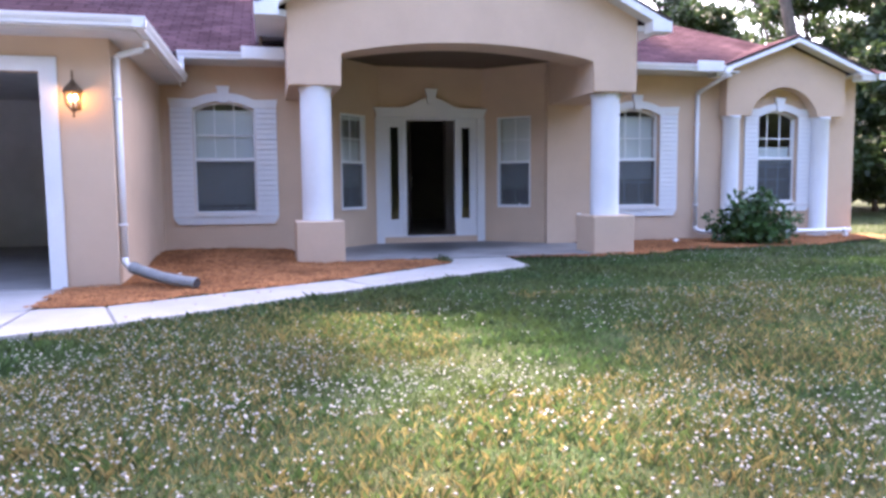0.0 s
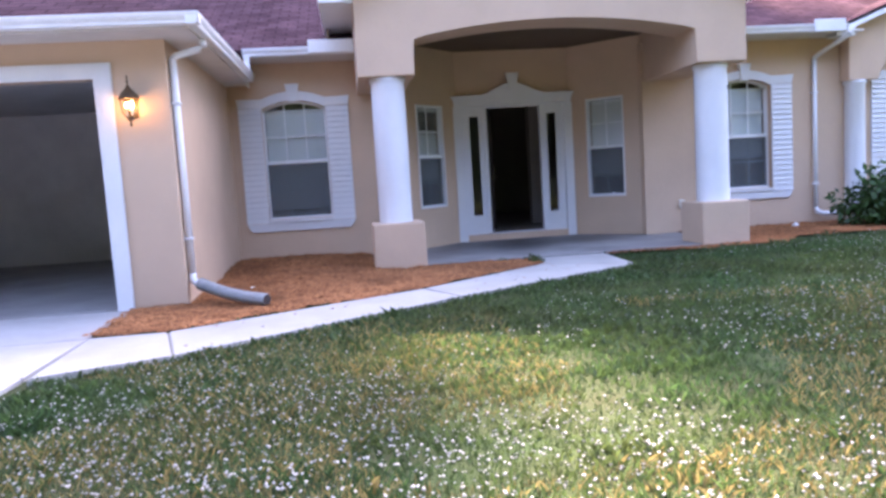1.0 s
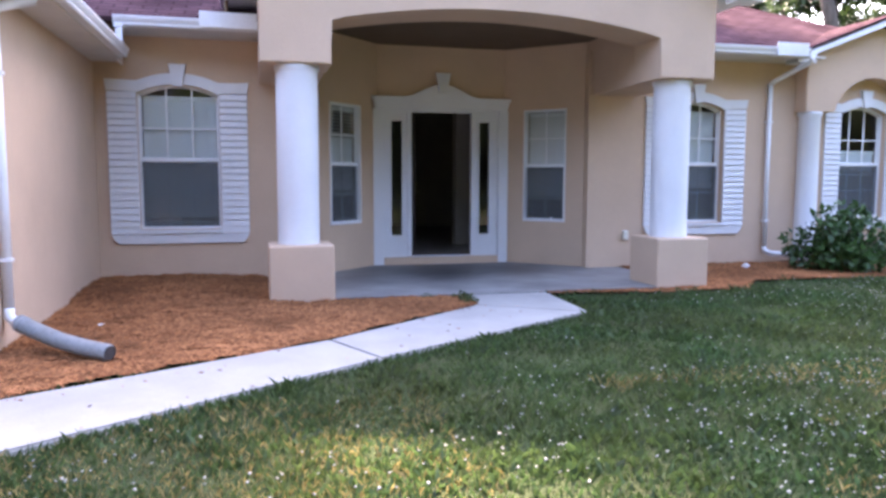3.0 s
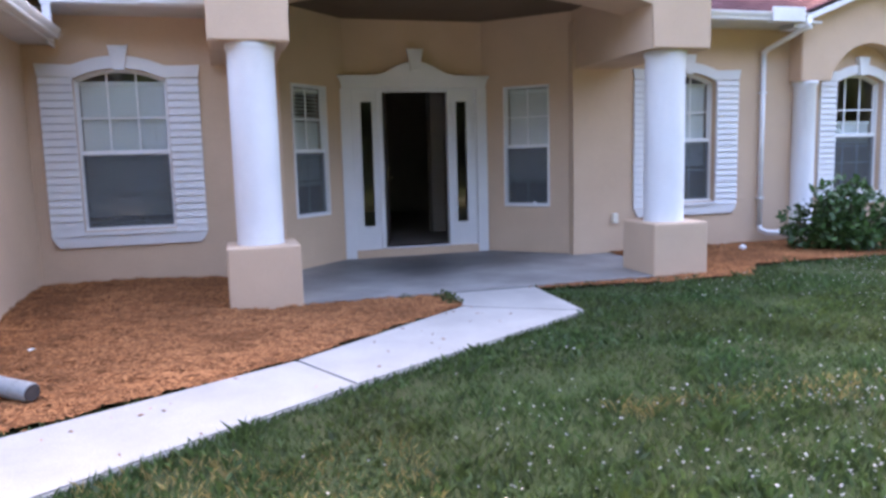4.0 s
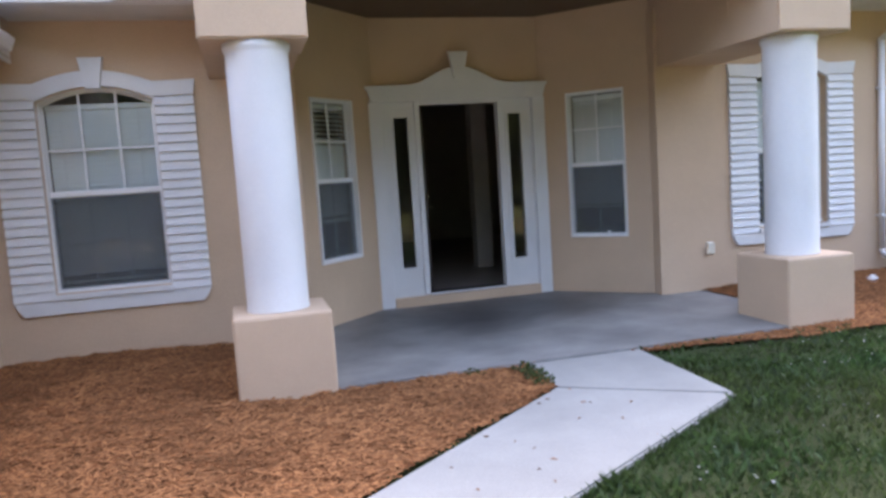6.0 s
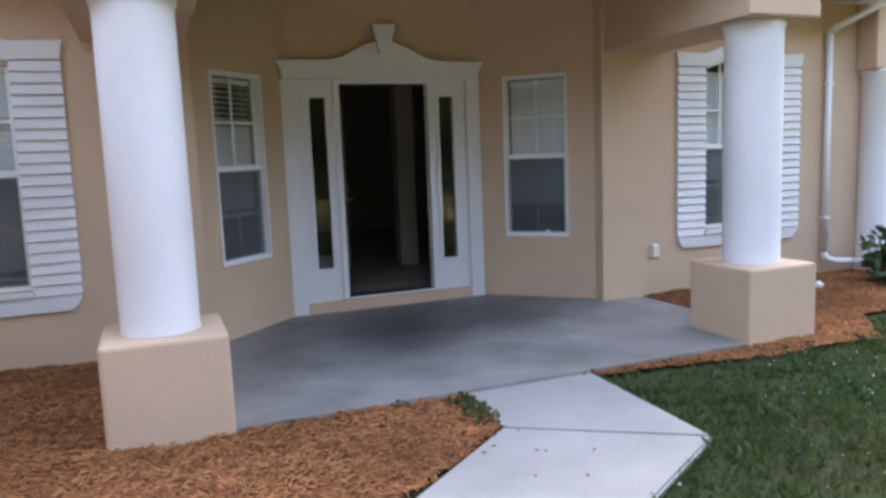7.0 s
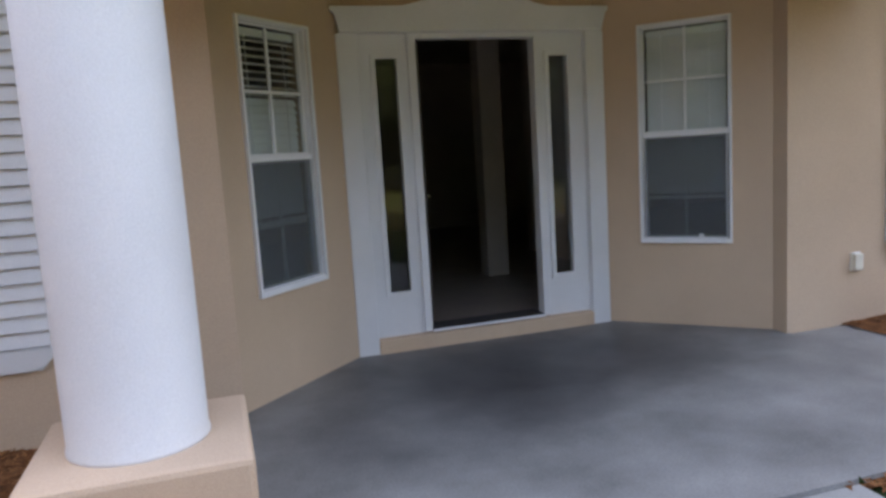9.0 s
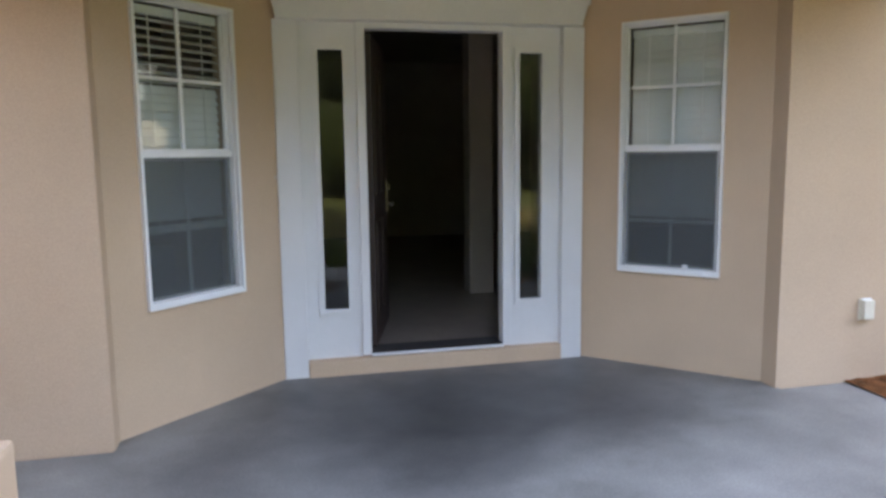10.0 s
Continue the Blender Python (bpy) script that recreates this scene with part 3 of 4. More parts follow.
def gutter(name, p0, p1, label):
    """A white K-style gutter between two places; the trough faces away from the house."""
    a, b = Vector(p0), Vector(p1)
    L = (b - a).length
    prof = [(0, 0), (-.075, 0), (-.085, .012), (-.085, .03), (-.105, .06), (-.115, .085), (-.115, .10), (-.105, .10), (-.102, .088), (-.093, .06), (-.075, .035), (-.073, .012), (-.008, .012), (-.008, .10), (0, .10)]
    o = tagged(empty(name), label, "gutter")
    o.matrix_world = T(a) @ pose(0, 0, 0, 0, 0, math.degrees(math.atan2((b - a).y, (b - a).x)))
    part("trough", prism(prof, 0, L, "x"), M_METAL, o)
    n = max(2, int(L / .9))
    for i in range(n):
        u = L * (i + .5) / n
        part("hanger", box(u - .012, u + .012, -.108, -.004, .092, .099), M_METAL, o)
    for u in (0, L):
        part("end_cap", prism([(0, 0), (-.085, 0), (-.115, .085), (-.115, .10), (0, .10)], u - .002, u + .002, "x"), M_METAL, o)
    return o


gutter("gutter", (-3.985, EY + .01, 2.80), (PX0 - .005, EY + .01, 2.80), "white metal gutter along the main eave")
gutter("gutter", (PX1 + .005, EY + .01, 2.84), (4.66, EY + .01, 2.84), "white metal gutter along the main eave")
gutter("gutter", (-11.1, GEY + .02, 2.52), (GEX + .10, GEY + .02, 2.52), "white metal gutter along the garage front eave")
gutter("gutter", (GEX - .01, GEY - .09, 2.515), (GEX - .01, W - .28, 2.50), "white metal gutter along the garage side eave")
for nm, bx in (("soffit_main_left", (GEX, PX0, EY + .012, W, 2.80, 2.825)), ("soffit_main_right", (PX1, 4.99, EY + .012, W, 2.84, 2.865)), ("soffit_bay", (BX1 + .002, 8.03, EY + .012, W, 2.868, 2.885)),
               ("soffit_garage_front", (-11.1, GEX - .01, GEY + .022, GY, 2.50, 2.52)), ("soffit_garage_side", (GX, GEX - .012, GY, W - .02, 2.50, 2.52))):
    tagged(obj(nm, box(*bx), M_SOFFIT), "pale boxed soffit under the eave", "soffit", kind="structure")
tagged(obj("trim_fascia_end", box(7.79, 8.07, EY - .01, EY + .02, 2.79, 2.91), M_METAL), "white fascia at the house end", "fascia", kind="structure")
tagged(obj("trim_fascia_garage", box(GEX - .03, GEX - .012, W - .30, W - .001, 2.47, 2.63), M_METAL), "white fascia end of the garage eave", "fascia", kind="structure")


def splash_guard(x0, x1, y, z):
    o = tagged(empty("splash_guard", T(((x0 + x1) / 2, y, z))), "bent white metal splash guard on the gutter edge", "splash guard")
    w = (x1 - x0) / 2
    part("guard_plate", box(-w, w, -.012, .012, -.07, .10, .006), M_METAL, o)
    part("guard_flange", box(-w, w, .0, .10, -.075, -.06), M_METAL, o)


splash_guard(-3.12, PX0 - .01, EY - .112, 2.88)
splash_guard(4.12, 4.60, EY - .112, 2.90)


# ---- windows ----
def ring(w, h, t, y0, y1, rise=0.0, bm=None, u0=0.0, z0=0.0, tb=None):
    """A frame of width t round an opening w by h whose head may be arched."""
    tb = tb or t
    outer = [(u0, z0), (u0 + w, z0)]
    inner = [(u0 + t, z0 + tb), (u0 + w - t, z0 + tb)]
    if rise:
        outer += list(reversed(arc(u0, u0 + w, z0 + h - rise, z0 + h)))
        inner += list(reversed(arc(u0 + t, u0 + w - t, z0 + h - rise - t * .7, z0 + h - t)))
    else:
        outer += [(u0 + w, z0 + h), (u0, z0 + h)]
        inner += [(u0 + w - t, z0 + h - t), (u0 + t, z0 + h - t)]
    bm = bm or bmesh.new()
    n = len(outer)
    A = [[bm.verts.new((p[0], y, p[1])) for p in ps] for ps, y in ((outer, y0), (inner, y0), (inner, y1), (outer, y1))]
    for i in range(n):
        j = (i + 1) % n
        for a, b in ((0, 1), (1, 2), (2, 3), (3, 0)):
            bm.faces.new((A[a][i], A[a][j], A[b][j], A[b][i]))
    return bm


def blind(m, w, top, bottom, tilts, label):
    """A horizontal blind: headrail, slats, bottom rail. tilts(i, n) gives each slat's tilt in degrees."""
    o = tagged(empty("window_blind", m), label, "blind", "window blinds")
    part("headrail", box(.01, w - .01, -.022, .022, top - .045, top, .004), M_BLIND, o)
    step = 0.043
    n = int((top - .05 - bottom - .03) / step)
    bm = box(.012, w - .012, -.024, .024, -.0015, .0015)
    me = bpy.data.meshes.new("slat")
    bm.to_mesh(me)
    bm.free()
    me.materials.append(M_BLIND)
    for i in range(n):
        s = new("slat", me)
        s.parent = o
        s.matrix_basis = pose(0, 0, top - .065 - i * step, tilts(i, n), 0, 0)
    part("bottom_rail", box(.012, w - .012, -.022, .022, bottom, bottom + .02, .004), M_BLIND, o)
    for u in (.12, w - .12):
        part("cord", box(u - .004, u + .004, -.026, -.024, bottom, top - .04), M_BLIND, o)


def sash_window(name, m, w, h, rise, rail, cols, rows, label, flange=0.0, depth=0.0, low_grid=True):
    """A single-hung window: frame, two sashes with bars, panes, and a screen over the lower one."""
    o = tagged(empty(name, m), label, "window", kind="structure")
    d = depth
    thin = bool(flange)
    part("window_frame", ring(w, h, .010 if thin else .018, d - .01, d + .07, rise), M_VINYL, o)
    if flange:
        part("window_flange", ring(w + 2 * flange, h + 2 * flange, flange + .004, -.022, -.001, 0, None, -flange, -flange), M_VINYL, o)
    part("meeting_rail", box(.012 if thin else .022, w - (.012 if thin else .022), d + .0, d + .045, rail - .022, rail + (.012 if thin else .022), .004), M_VINYL, o)
    t = .022
    part("lower_sash", ring(w - 2 * t, rail - .022 - t, .016, d + .012, d + .040, 0, None, t, t), M_VINYL, o)
    tu = .010 if thin else t
    part("upper_sash", ring(w - 2 * tu, h - rail - .012 - tu * .8, .010 if thin else .014, d + .030, d + .058, rise, None, tu, rail + .012), M_VINYL, o)
    zt = h - tu
    for i in range(1, cols):
        u = t + (w - 2 * t) * i / cols
        part("muntin", box(u - .009, u + .009, d + .034, d + .048, rail + .02, zt - .015), M_VINYL, o)
        if low_grid:
            part("muntin", box(u - .008, u + .008, d + .032, d + .044, t + .02, rail - .02), M_VINYL, o)
    for i in range(1, rows):
        z = rail + (zt - rise - rail) * i / rows
        part("muntin", box(t + .01, w - t - .01, d + .033, d + .047, z - .009, z + .009), M_VINYL, o)
        if low_grid:
            z = t + (rail - t) * i / rows
            part("muntin", box(t + .01, w - t - .01, d + .031, d + .043, z - .008, z + .008), M_VINYL, o)
    g = part("pane", box(t + .012, w - t - .012, d + .026, d + .030, t + .012, rail), M_GLASS, o)
    g.visible_shadow = False
    if rise:
        ps = [(t + .012, rail), (w - t - .012, rail)] + list(reversed(arc(t + .012, w - t - .012, zt - rise, zt - .01)))
        g = part("pane", prism(ps, d + .050, d + .054, "y"), M_GLASS, o)
    else:
        g = part("pane", box(tu + .005, w - tu - .005, d + .050, d + .054, rail, zt - .005), M_GLASS, o)
    g.visible_shadow = False
    s = part("insect_screen", box(t + .006, w - t - .006, d + .004, d + .006, t + .006, rail - .012), M_SCREEN, o)
    s.visible_shadow = False
    part("window_sill", box(.0, w, d - .03, d + .02, -.012, .022, .004), M_VINYL, o)
    return o


def surround(name, m, w, h, rise, side, label, gap=0.0):
    """Raised painted surround: two louvred side panels, sill band with cut corners, arched head and keystone. Origin: the opening's lower left corner on the wall face."""
    o = tagged(empty(name, m), label, "trim", kind="structure")
    p = -.032
    zb, zl = -.17, -.05              # foot of the band, foot of the louvres
    zt = h - .09                       # top of the louvres
    e = .12
    part("sill_band", prism([(-side + .075, zb), (w + side - .075, zb), (w + side - .03, zb + .05), (w + side, zl - .005), (-side, zl - .005), (-side + .03, zb + .05)], p, -.001, "y", bev=.006), M_WHITE, o)
    part("sill_nose", box(-.015, w + .015, p - .022, p, -.05, -.006, .005), M_WHITE, o)
    n = 21
    st = (zt - zl) / n
    lo = bmesh.new()
    prism([(p - .006, .002), (-.006, .002), (-.006, st * .96), (p + .016, st * .96)], 0, side - .004, "x", lo)
    me = bpy.data.meshes.new("slat")
    bmesh.ops.recalc_face_normals(lo, faces=lo.faces)
    lo.to_mesh(me)
    lo.free()
    me.materials.append(M_WHITE)
    for u in (-side, w + .004):
        # grey backing colours in the shade between the slats
        part("louvre_back", box(u, u + side - .004, -.006, -.001, zl, zt), M_SLAT_SHADE, o)
        for i in range(n):
            s = new("slat", me)
            s.parent = o
            s.matrix_basis = T((u, 0, zl + i * st))
    inner = arc(-.0, w, h - rise, h + .004, 16)
    hood = arc(.0, w, h + .05 - rise * .2, h + .13, 16)
    outline = [(-side, zt + .004), (0, zt + .004)] + inner + [(w, zt + .004), (w + side, zt + .004), (w + side + .02, h + .03), (w + side + .02, h + .045)]
    outline += list(reversed(hood)) + [(-side - .02, h + .045), (-side - .02, h + .03)]
    part("head", prism(outline, p - .004, -.001, "y", bev=.005), M_WHITE, o)
    c = w / 2
    part("keystone", prism([(c - .055, h - .02), (c + .055, h - .02), (c + .085, h + .21), (c + .10, h + .23), (c - .10, h + .23), (c - .085, h + .21)], p - .035, -.001, "y", bev=.006), M_WHITE, o)
    return o


rail_h = 1.41 - WIN_Z0
H = WIN_Z1 - WIN_Z0
white_win = "white single-hung window with a shallow arched head and a blind behind"
M1, M2, M3 = T((-3.87, W, WIN_Z0)), T((2.93, W, WIN_Z0)), T((5.76, W, WIN_Z0 + .04))
sash_window("window_1", M1, .90, H, WIN_RISE, rail_h, 3, 2, white_win, depth=.05)
sash_window("window_2", M2, .88, H, WIN_RISE, rail_h, 3, 2, white_win, depth=.09)
sash_window("window_3", M3, .82, H - .04, WIN_RISE, rail_h - .02, 3, 2, "white single-hung bay window with a grid and a half-raised blind", depth=.09)
surround("trim_window_left", M1, .90, H, WIN_RISE, .32, "white raised surround with louvred panels and a keystone")
surround("trim_window_right", M2, .88, H, WIN_RISE, .34, "white raised surround with louvred panels and a keystone")
surround("trim_window_bay", M3, .82, H - .04, WIN_RISE, .28, "white raised surround with louvred panels and a keystone")
SR, SLM = RIGHT_M @ T((SW0, 0, .617)), LEFT_M @ T((q - LW1, 0, .617))
w4 = sash_window("window_4", SR, .605, 1.53, 0, .77, 2, 2, "narrow white single-hung window with closed blinds", flange=.012, depth=.015)
sash_window("window_5", SLM, .605, 1.53, 0, .77, 2, 2, "narrow white single-hung window with half-open blinds", flange=.012, depth=.015)
part("sash_latch", box(.395, .425, -.012, .012, .030, .050, .003), M_VINYL, w4)
closed = lambda i, n: 68 + 3 * math.sin(i * 1.7)
blind(M1 @ T((.03, .140, 0)), .84, H - .12, .06, closed, "closed white slat blind let down behind the window")
blind(M2 @ T((.03, .185, 0)), .82, H - .12, .40, closed, "white slat blind let three quarters down")
blind(M3 @ T((.03, .185, 0)), .76, rail_h + .18, rail_h - .18, closed, "white slat blind hanging across the middle of the window")
blind(SR @ T((.02, .095, 0)), .565, 1.50, .30, closed, "closed white slat blind in the narrow window")
blind(SLM @ T((.02, .095, 0)), .565, 1.50, .36, lambda i, n: 24 + 3 * math.sin(i) if i < 8 else 64 + 3 * math.sin(i * 1.9), "white slat blind with its upper slats open")

# ---- front door surround ----
door = tagged(empty("door_1", T((-.016, 0, .015))), "white front door surround with sidelights, the dark door standing open", "door", kind="structure")
D0, D1 = -.45, .415            # clear opening
for x0, x1 in ((-.99, -.845), (.81, .955)):
    part("pilaster", box(x0, x1, -.075, -.001, -.02, 2.14, .008), M_WHITE, door)
lint = [(.93, 2.14), (.93, 2.19), (.95, 2.26), (.98, 2.275), (.98, 2.305), (.50, 2.305)]
lint += [(.48 - .50 * i / 12, 2.305 + .175 * (.5 - .5 * math.cos(math.pi * (i / 12) ** .8))) for i in range(1, 13)]
left_half = [(-(p[0]) - .04, p[1]) for p in reversed(lint[:-1])]
part("lintel", prism(lint + left_half, -.115, -.001, "y", bev=.006), M_WHITE, door)
part("keystone", prism([(-.075, 2.36), (.035, 2.36), (.075, 2.61), (.088, 2.63), (-.128, 2.63), (-.115, 2.61)], -.15, -.11, "y", bev=.006), M_WHITE, door)
for x0, x1 in ((-.505, D0), (D1, .47)):
    part("door_jamb", box(x0, x1, -.05, .052, .095, 2.14, .005), M_WHITE, door)
part("door_header", box(-.505, .47, -.045, .05, 2.105, 2.14), M_WHITE, door)
for x0, x1, g0, g1 in ((-.845, -.505, -.738, -.577), (.47, .81, .528, .690)):
    z0, z1, a, b = .075, 2.14, .39, 1.985
    s = part("sidelight", box(x0, g0, -.02, .05, z0, z1), M_WHITE, door)
    part("sidelight_stile", box(g1, x1, -.02, .05, z0, z1), M_WHITE, s)
    part("sidelight_rail", box(g0, g1, -.02, .05, z0, a), M_WHITE, s)
    part("sidelight_rail", box(g0, g1, -.02, .05, b, z1), M_WHITE, s)
    part("glazing_bead", ring(g1 - g0 + .05, b - a + .05, .032, -.034, -.019, 0, None, g0 - .025, a - .025), M_WHITE, s)
    gl = part("pane", box(g0, g1, .010, .016, a, b), M_GLASS, s)
    gl.visible_shadow = False
part("threshold", box(D0, D1, -.06, .14, .095, .112, .004), M_DARK, door, "dark metal threshold")
part("threshold_edge", box(D0, D1, -.068, -.06, .092, .108), M_METAL, door, "bright metal sill edge")
tagged(obj("step_door", box(-.861, .794, -.085, .04, -.02, .100, .01), M_STUCCO), "low tan stucco step under the front door", "step", kind="structure")


def door_leaf():
    o = tagged(empty("entry_door", T((D0 - .006, .10, .127)) @ pose(0, 0, 0, 0, 0, 76)), "dark panelled entry door standing open inwards", "door")
    part("leaf", box(0, .85, -.045, 0, 0.004, 1.985, .004), M_DOOR, o)
    for z0, z1 in ((.18, .80), (.98, 1.80)):
        for u0, u1 in ((.12, .39), (.46, .73)):
            for y0, y1 in ((-.052, -.044), (-.001, .007)):
                part("panel", box(u0, u1, y0, y1, z0, z1, .003), M_DOOR, o)
    for y, s in ((-.045, -1), (0.0, 1)):
        h = part("lock_plate", box(.765, .81, min(y, y + s * .008), max(y, y + s * .008), .82, 1.05, .003), M_BRASS, o)
        part("lever", tube([(.788, y, .88), (.788, y + s * .05, .88), (.74, y + s * .055, .875), (.68, y + s * .05, .87)], .010, 8), M_BRASS, h)
        part("deadbolt", tube([(.788, y, 1.0), (.788, y + s * .03, 1.0)], .022, 12), M_BRASS, h)
    for z in (.2, 1.0, 1.8):
        part("hinge", tube([(0.0, .004, z - .045), (0.0, .004, z + .045)], .007, 8), M_BRASS, o)


door_leaf()

# ---- porch columns ----
def column():
    o = tagged(empty("porch_column", T((-2.138, -2.495, 0))), "white painted round column on a tan stucco pedestal", "column", "porch columns")
    b = box(-.32, .32, -.315, .315, -.12, .535, .02)
    part("pedestal", b, M_STUCCO, o, "square tan stucco pedestal")
    part("shaft", lathe([(.212, .53), (.212, .545), (.208, .56), (.208, 1.0), (.207, 1.6), (.205, 2.235), (.211, 2.255), (.220, 2.27), (.220, 2.312)], 48, None, (-.012, 0, 0)), M_WHITE, o, "white round shaft", True)
    return o


c0 = column()
copy_thing(c0, T((2.087, -2.468, 0)))


def bay_column(x):
    o = tagged(empty("bay_column", T((x, BF + .14, 0))), "white half-round column beside the bay window", "column", "bay columns")
    part("shaft", lathe([(.165, .02), (.165, .06), (.150, .09), (.148, 1.2), (.144, 2.09), (.165, 2.115), (.165, 2.157)], 32), M_WHITE, o, "", True)
    part("base", box(-.18, .18, -.16, .135, -.10, .03, .01), M_STUCCO, o)
    return o


bay_column(5.14)
bay_column(6.98)

# ---- downspouts and drains ----
def rect_pipe(pts, a, b, bm=None):
    """A pipe of rectangular section, a across and b deep, along places in one upright plane."""
    bm = bm or bmesh.new()
    P = [Vector(p) for p in pts]
    rings = []
    for i, p in enumerate(P):
        d = (P[min(i + 1, len(P) - 1)] - P[max(i - 1, 0)]).normalized()
        side = Vector((-d.y, d.x, 0))
        side = side.normalized() if side.length > .05 else RP_SIDE[0]
        up = d.cross(side)
        rings.append([bm.verts.new(p + side * sx * a / 2 + up * sy * b / 2) for sx, sy in ((-1, -.7), (-.7, -1), (.7, -1), (1, -.7), (1, .7), (.7, 1), (-.7, 1), (-1, .7))])
    for r0, r1 in zip(rings, rings[1:]):
        for k in range(8):
            bm.faces.new((r0[k], r0[(k + 1) % 8], r1[(k + 1) % 8], r1[k]))
    bm.faces.new(rings[0]), bm.faces.new(rings[-1])
    return bm


RP_SIDE = [Vector((0, 1, 0))]
sp = tagged(empty("downspout", T((-4.28, -4.30, 0))), "white metal downspout at the garage corner", "downspout")
sp_top = [(.285, .02, 2.53), (.285, .02, 2.45), (.25, .01, 2.42), (.04, -.03, 2.36), (.0, -.04, 2.32)]
part("elbow", tube(sp_top, .034, 10), M_METAL, sp, "", True)
part("pipe", tube([(0, -.04, 2.33), (0, -.04, .26)], .036, 10), M_METAL, sp, "", True)
part("shoe", tube([(0, -.04, .27), (.0, -.045, .21), (.04, -.06, .175), (.10, -.085, .155)], .037, 10), M_METAL, sp, "", True)
for z in (.6, 1.9):
    part("strap", box(-.042, .042, -.079, -.001, z, z + .025, .003), M_METAL, sp)
ext = tagged(empty("drain_pipe"), "grey corrugated drain pipe lying on the mulch", "drain pipe")
path = [Vector((-4.20, -4.385, .165)), Vector((-4.05, -4.52, .125)), Vector((-3.88, -4.67, .085)), Vector((-3.70, -4.82, .062)), Vector((-3.51, -4.97, .048))]
pts, rad = [], []
for i in range(73):
    f = i / 72 * 4
    j = min(3, int(f))
    pts.append(path[j].lerp(path[j + 1], f - j))
    rad.append(.058 if i % 2 else .050)
part("corrugated_tube", tube(pts, .055, 16, None, False, rad), M_CORR, ext, "", True)
# dark plug standing in for the shade inside the open end
part("mouth_shade_plug", tube([pts[-1], pts[-8]], .045, 16, None, True), M_DARK, ext)
part("coupling", tube([pts[0], pts[5]], .062, 16), M_CORR, ext, "", True)

sp2 = tagged(empty("downspout", T((4.51, W - .045, 0))), "white metal downspout beside the bay", "downspout")
part("elbow", tube([(.20, -.55, 2.85), (.20, -.55, 2.78), (.16, -.45, 2.74), (.03, -.06, 2.58), (0, 0, 2.53)], .034, 10), M_METAL, sp2, "", True)
part("pipe", tube([(0, 0, 2.55), (0, 0, .23)], .034, 10), M_METAL, sp2, "", True)
part("shoe", tube([(0, 0, .24), (.01, -.01, .18), (.08, -.06, .145), (.34, -.12, .13)], .036, 10), M_METAL, sp2, "", True)
for z in (.6, 2.0):
    part("strap", box(-.04, .04, -.038, .044, z, z + .025, .003), M_METAL, sp2)
dr = tagged(empty("drain_line", T((0, 0, .13))), "white plastic drain line along the foot of the bay", "drain pipe")
part("line", tube([(4.80, W - .17, 0), (5.1, -1.36, 0), (7.45, -1.36, -.005)], .04, 10), M_VINYL, dr, "", True)
for x in (5.4, 6.3, 7.3):
    part("coupler", tube([(x - .05, -1.36, -.002), (x + .05, -1.36, -.002)], .047, 12), M_VINYL, dr, "", True)
for x in (5.25, 7.35):
    part("foot", box(x - .03, x + .03, -1.40, -1.32, -.25, -.03), M_VINYL, dr)
sp3 = tagged(empty("downspout", T((-3.935, EY - .05, 0))), "short white downspout from the main gutter to the garage gutter", "downspout")
part("pipe", box(-.035, .035, -.03, .03, 2.58, 2.81, .006), M_METAL, sp3)
part("outlet_collar", box(-.045, .045, -.04, .04, 2.78, 2.80, .004), M_METAL, sp3)
sp4 = tagged(empty("downspout", T((PX0 - .34, -1.30, 0))), "dark narrow downspout from the porch roof to the main roof", "downspout")
part("pipe", tube([(0, 0, 3.24), (0, 0, 2.98)], .025, 8), M_BRONZE, sp4)
part("shoe", tube([(0, 0, 2.99), (0, -.04, 2.96), (0, -.10, 2.94)], .026, 8), M_BRONZE, sp4)


# ---- lamp on the garage wall ----
def lantern(x, y, z):
    o = tagged(empty("wall_lantern", T((x, y, z))), "lit bronze carriage lantern with pointed finial and glass panes", "wall lamp")
    part("back_plate", box(-.045, .045, .085, .098, -.10, .12, .006), M_BRONZE, o)
    part("arm", tube([(0, .09, .06), (0, .05, .13), (0, .0, .135), (0, -.03, .10)], .009, 8), M_BRONZE, o)
    part("finial", lathe([(.004, .285), (.012, .262), (.006, .245), (.016, .225), (.006, .205), (.012, .19)][::-1], 12, None, (0, -.03, 0)), M_BRONZE, o, "", True)
    part("roof_cap", lathe([(.098, .075), (.085, .10), (.055, .135), (.026, .165), (.012, .195)], 8, None, (0, -.03, 0)), M_BRONZE, o)
    part("collar", lathe([(.092, .062), (.1, .068), (.092, .078)], 8, None, (0, -.03, 0)), M_BRONZE, o)
    for k in range(8):
        a = 2 * math.pi * k / 8
        ca, sa = math.cos(a), math.sin(a)
        part("glazing_bar", tube([(.084 * ca, -.03 + .084 * sa, .065), (.070 * ca, -.03 + .070 * sa, -.05), (.034 * ca, -.03 + .034 * sa, -.098)], .0045, 5), M_BRONZE, o)
    gl = part("glass_body", lathe([(.030, -.095), (.066, -.05), (.080, .062)], 8, None, (0, -.03, 0)), M_GLASS, o)
    gl.visible_shadow = False
    part("bottom_finial", lathe([(.004, -.185), (.014, -.165), (.006, -.145), (.026, -.12), (.036, -.095)], 12, None, (0, -.03, 0)), M_BRONZE, o, "", True)
    for dx in (-.022, .022):
        cd = part("candle", tube([(dx, -.03, -.085), (dx, -.03, -.015)], .008, 8), M_VINYL, o)
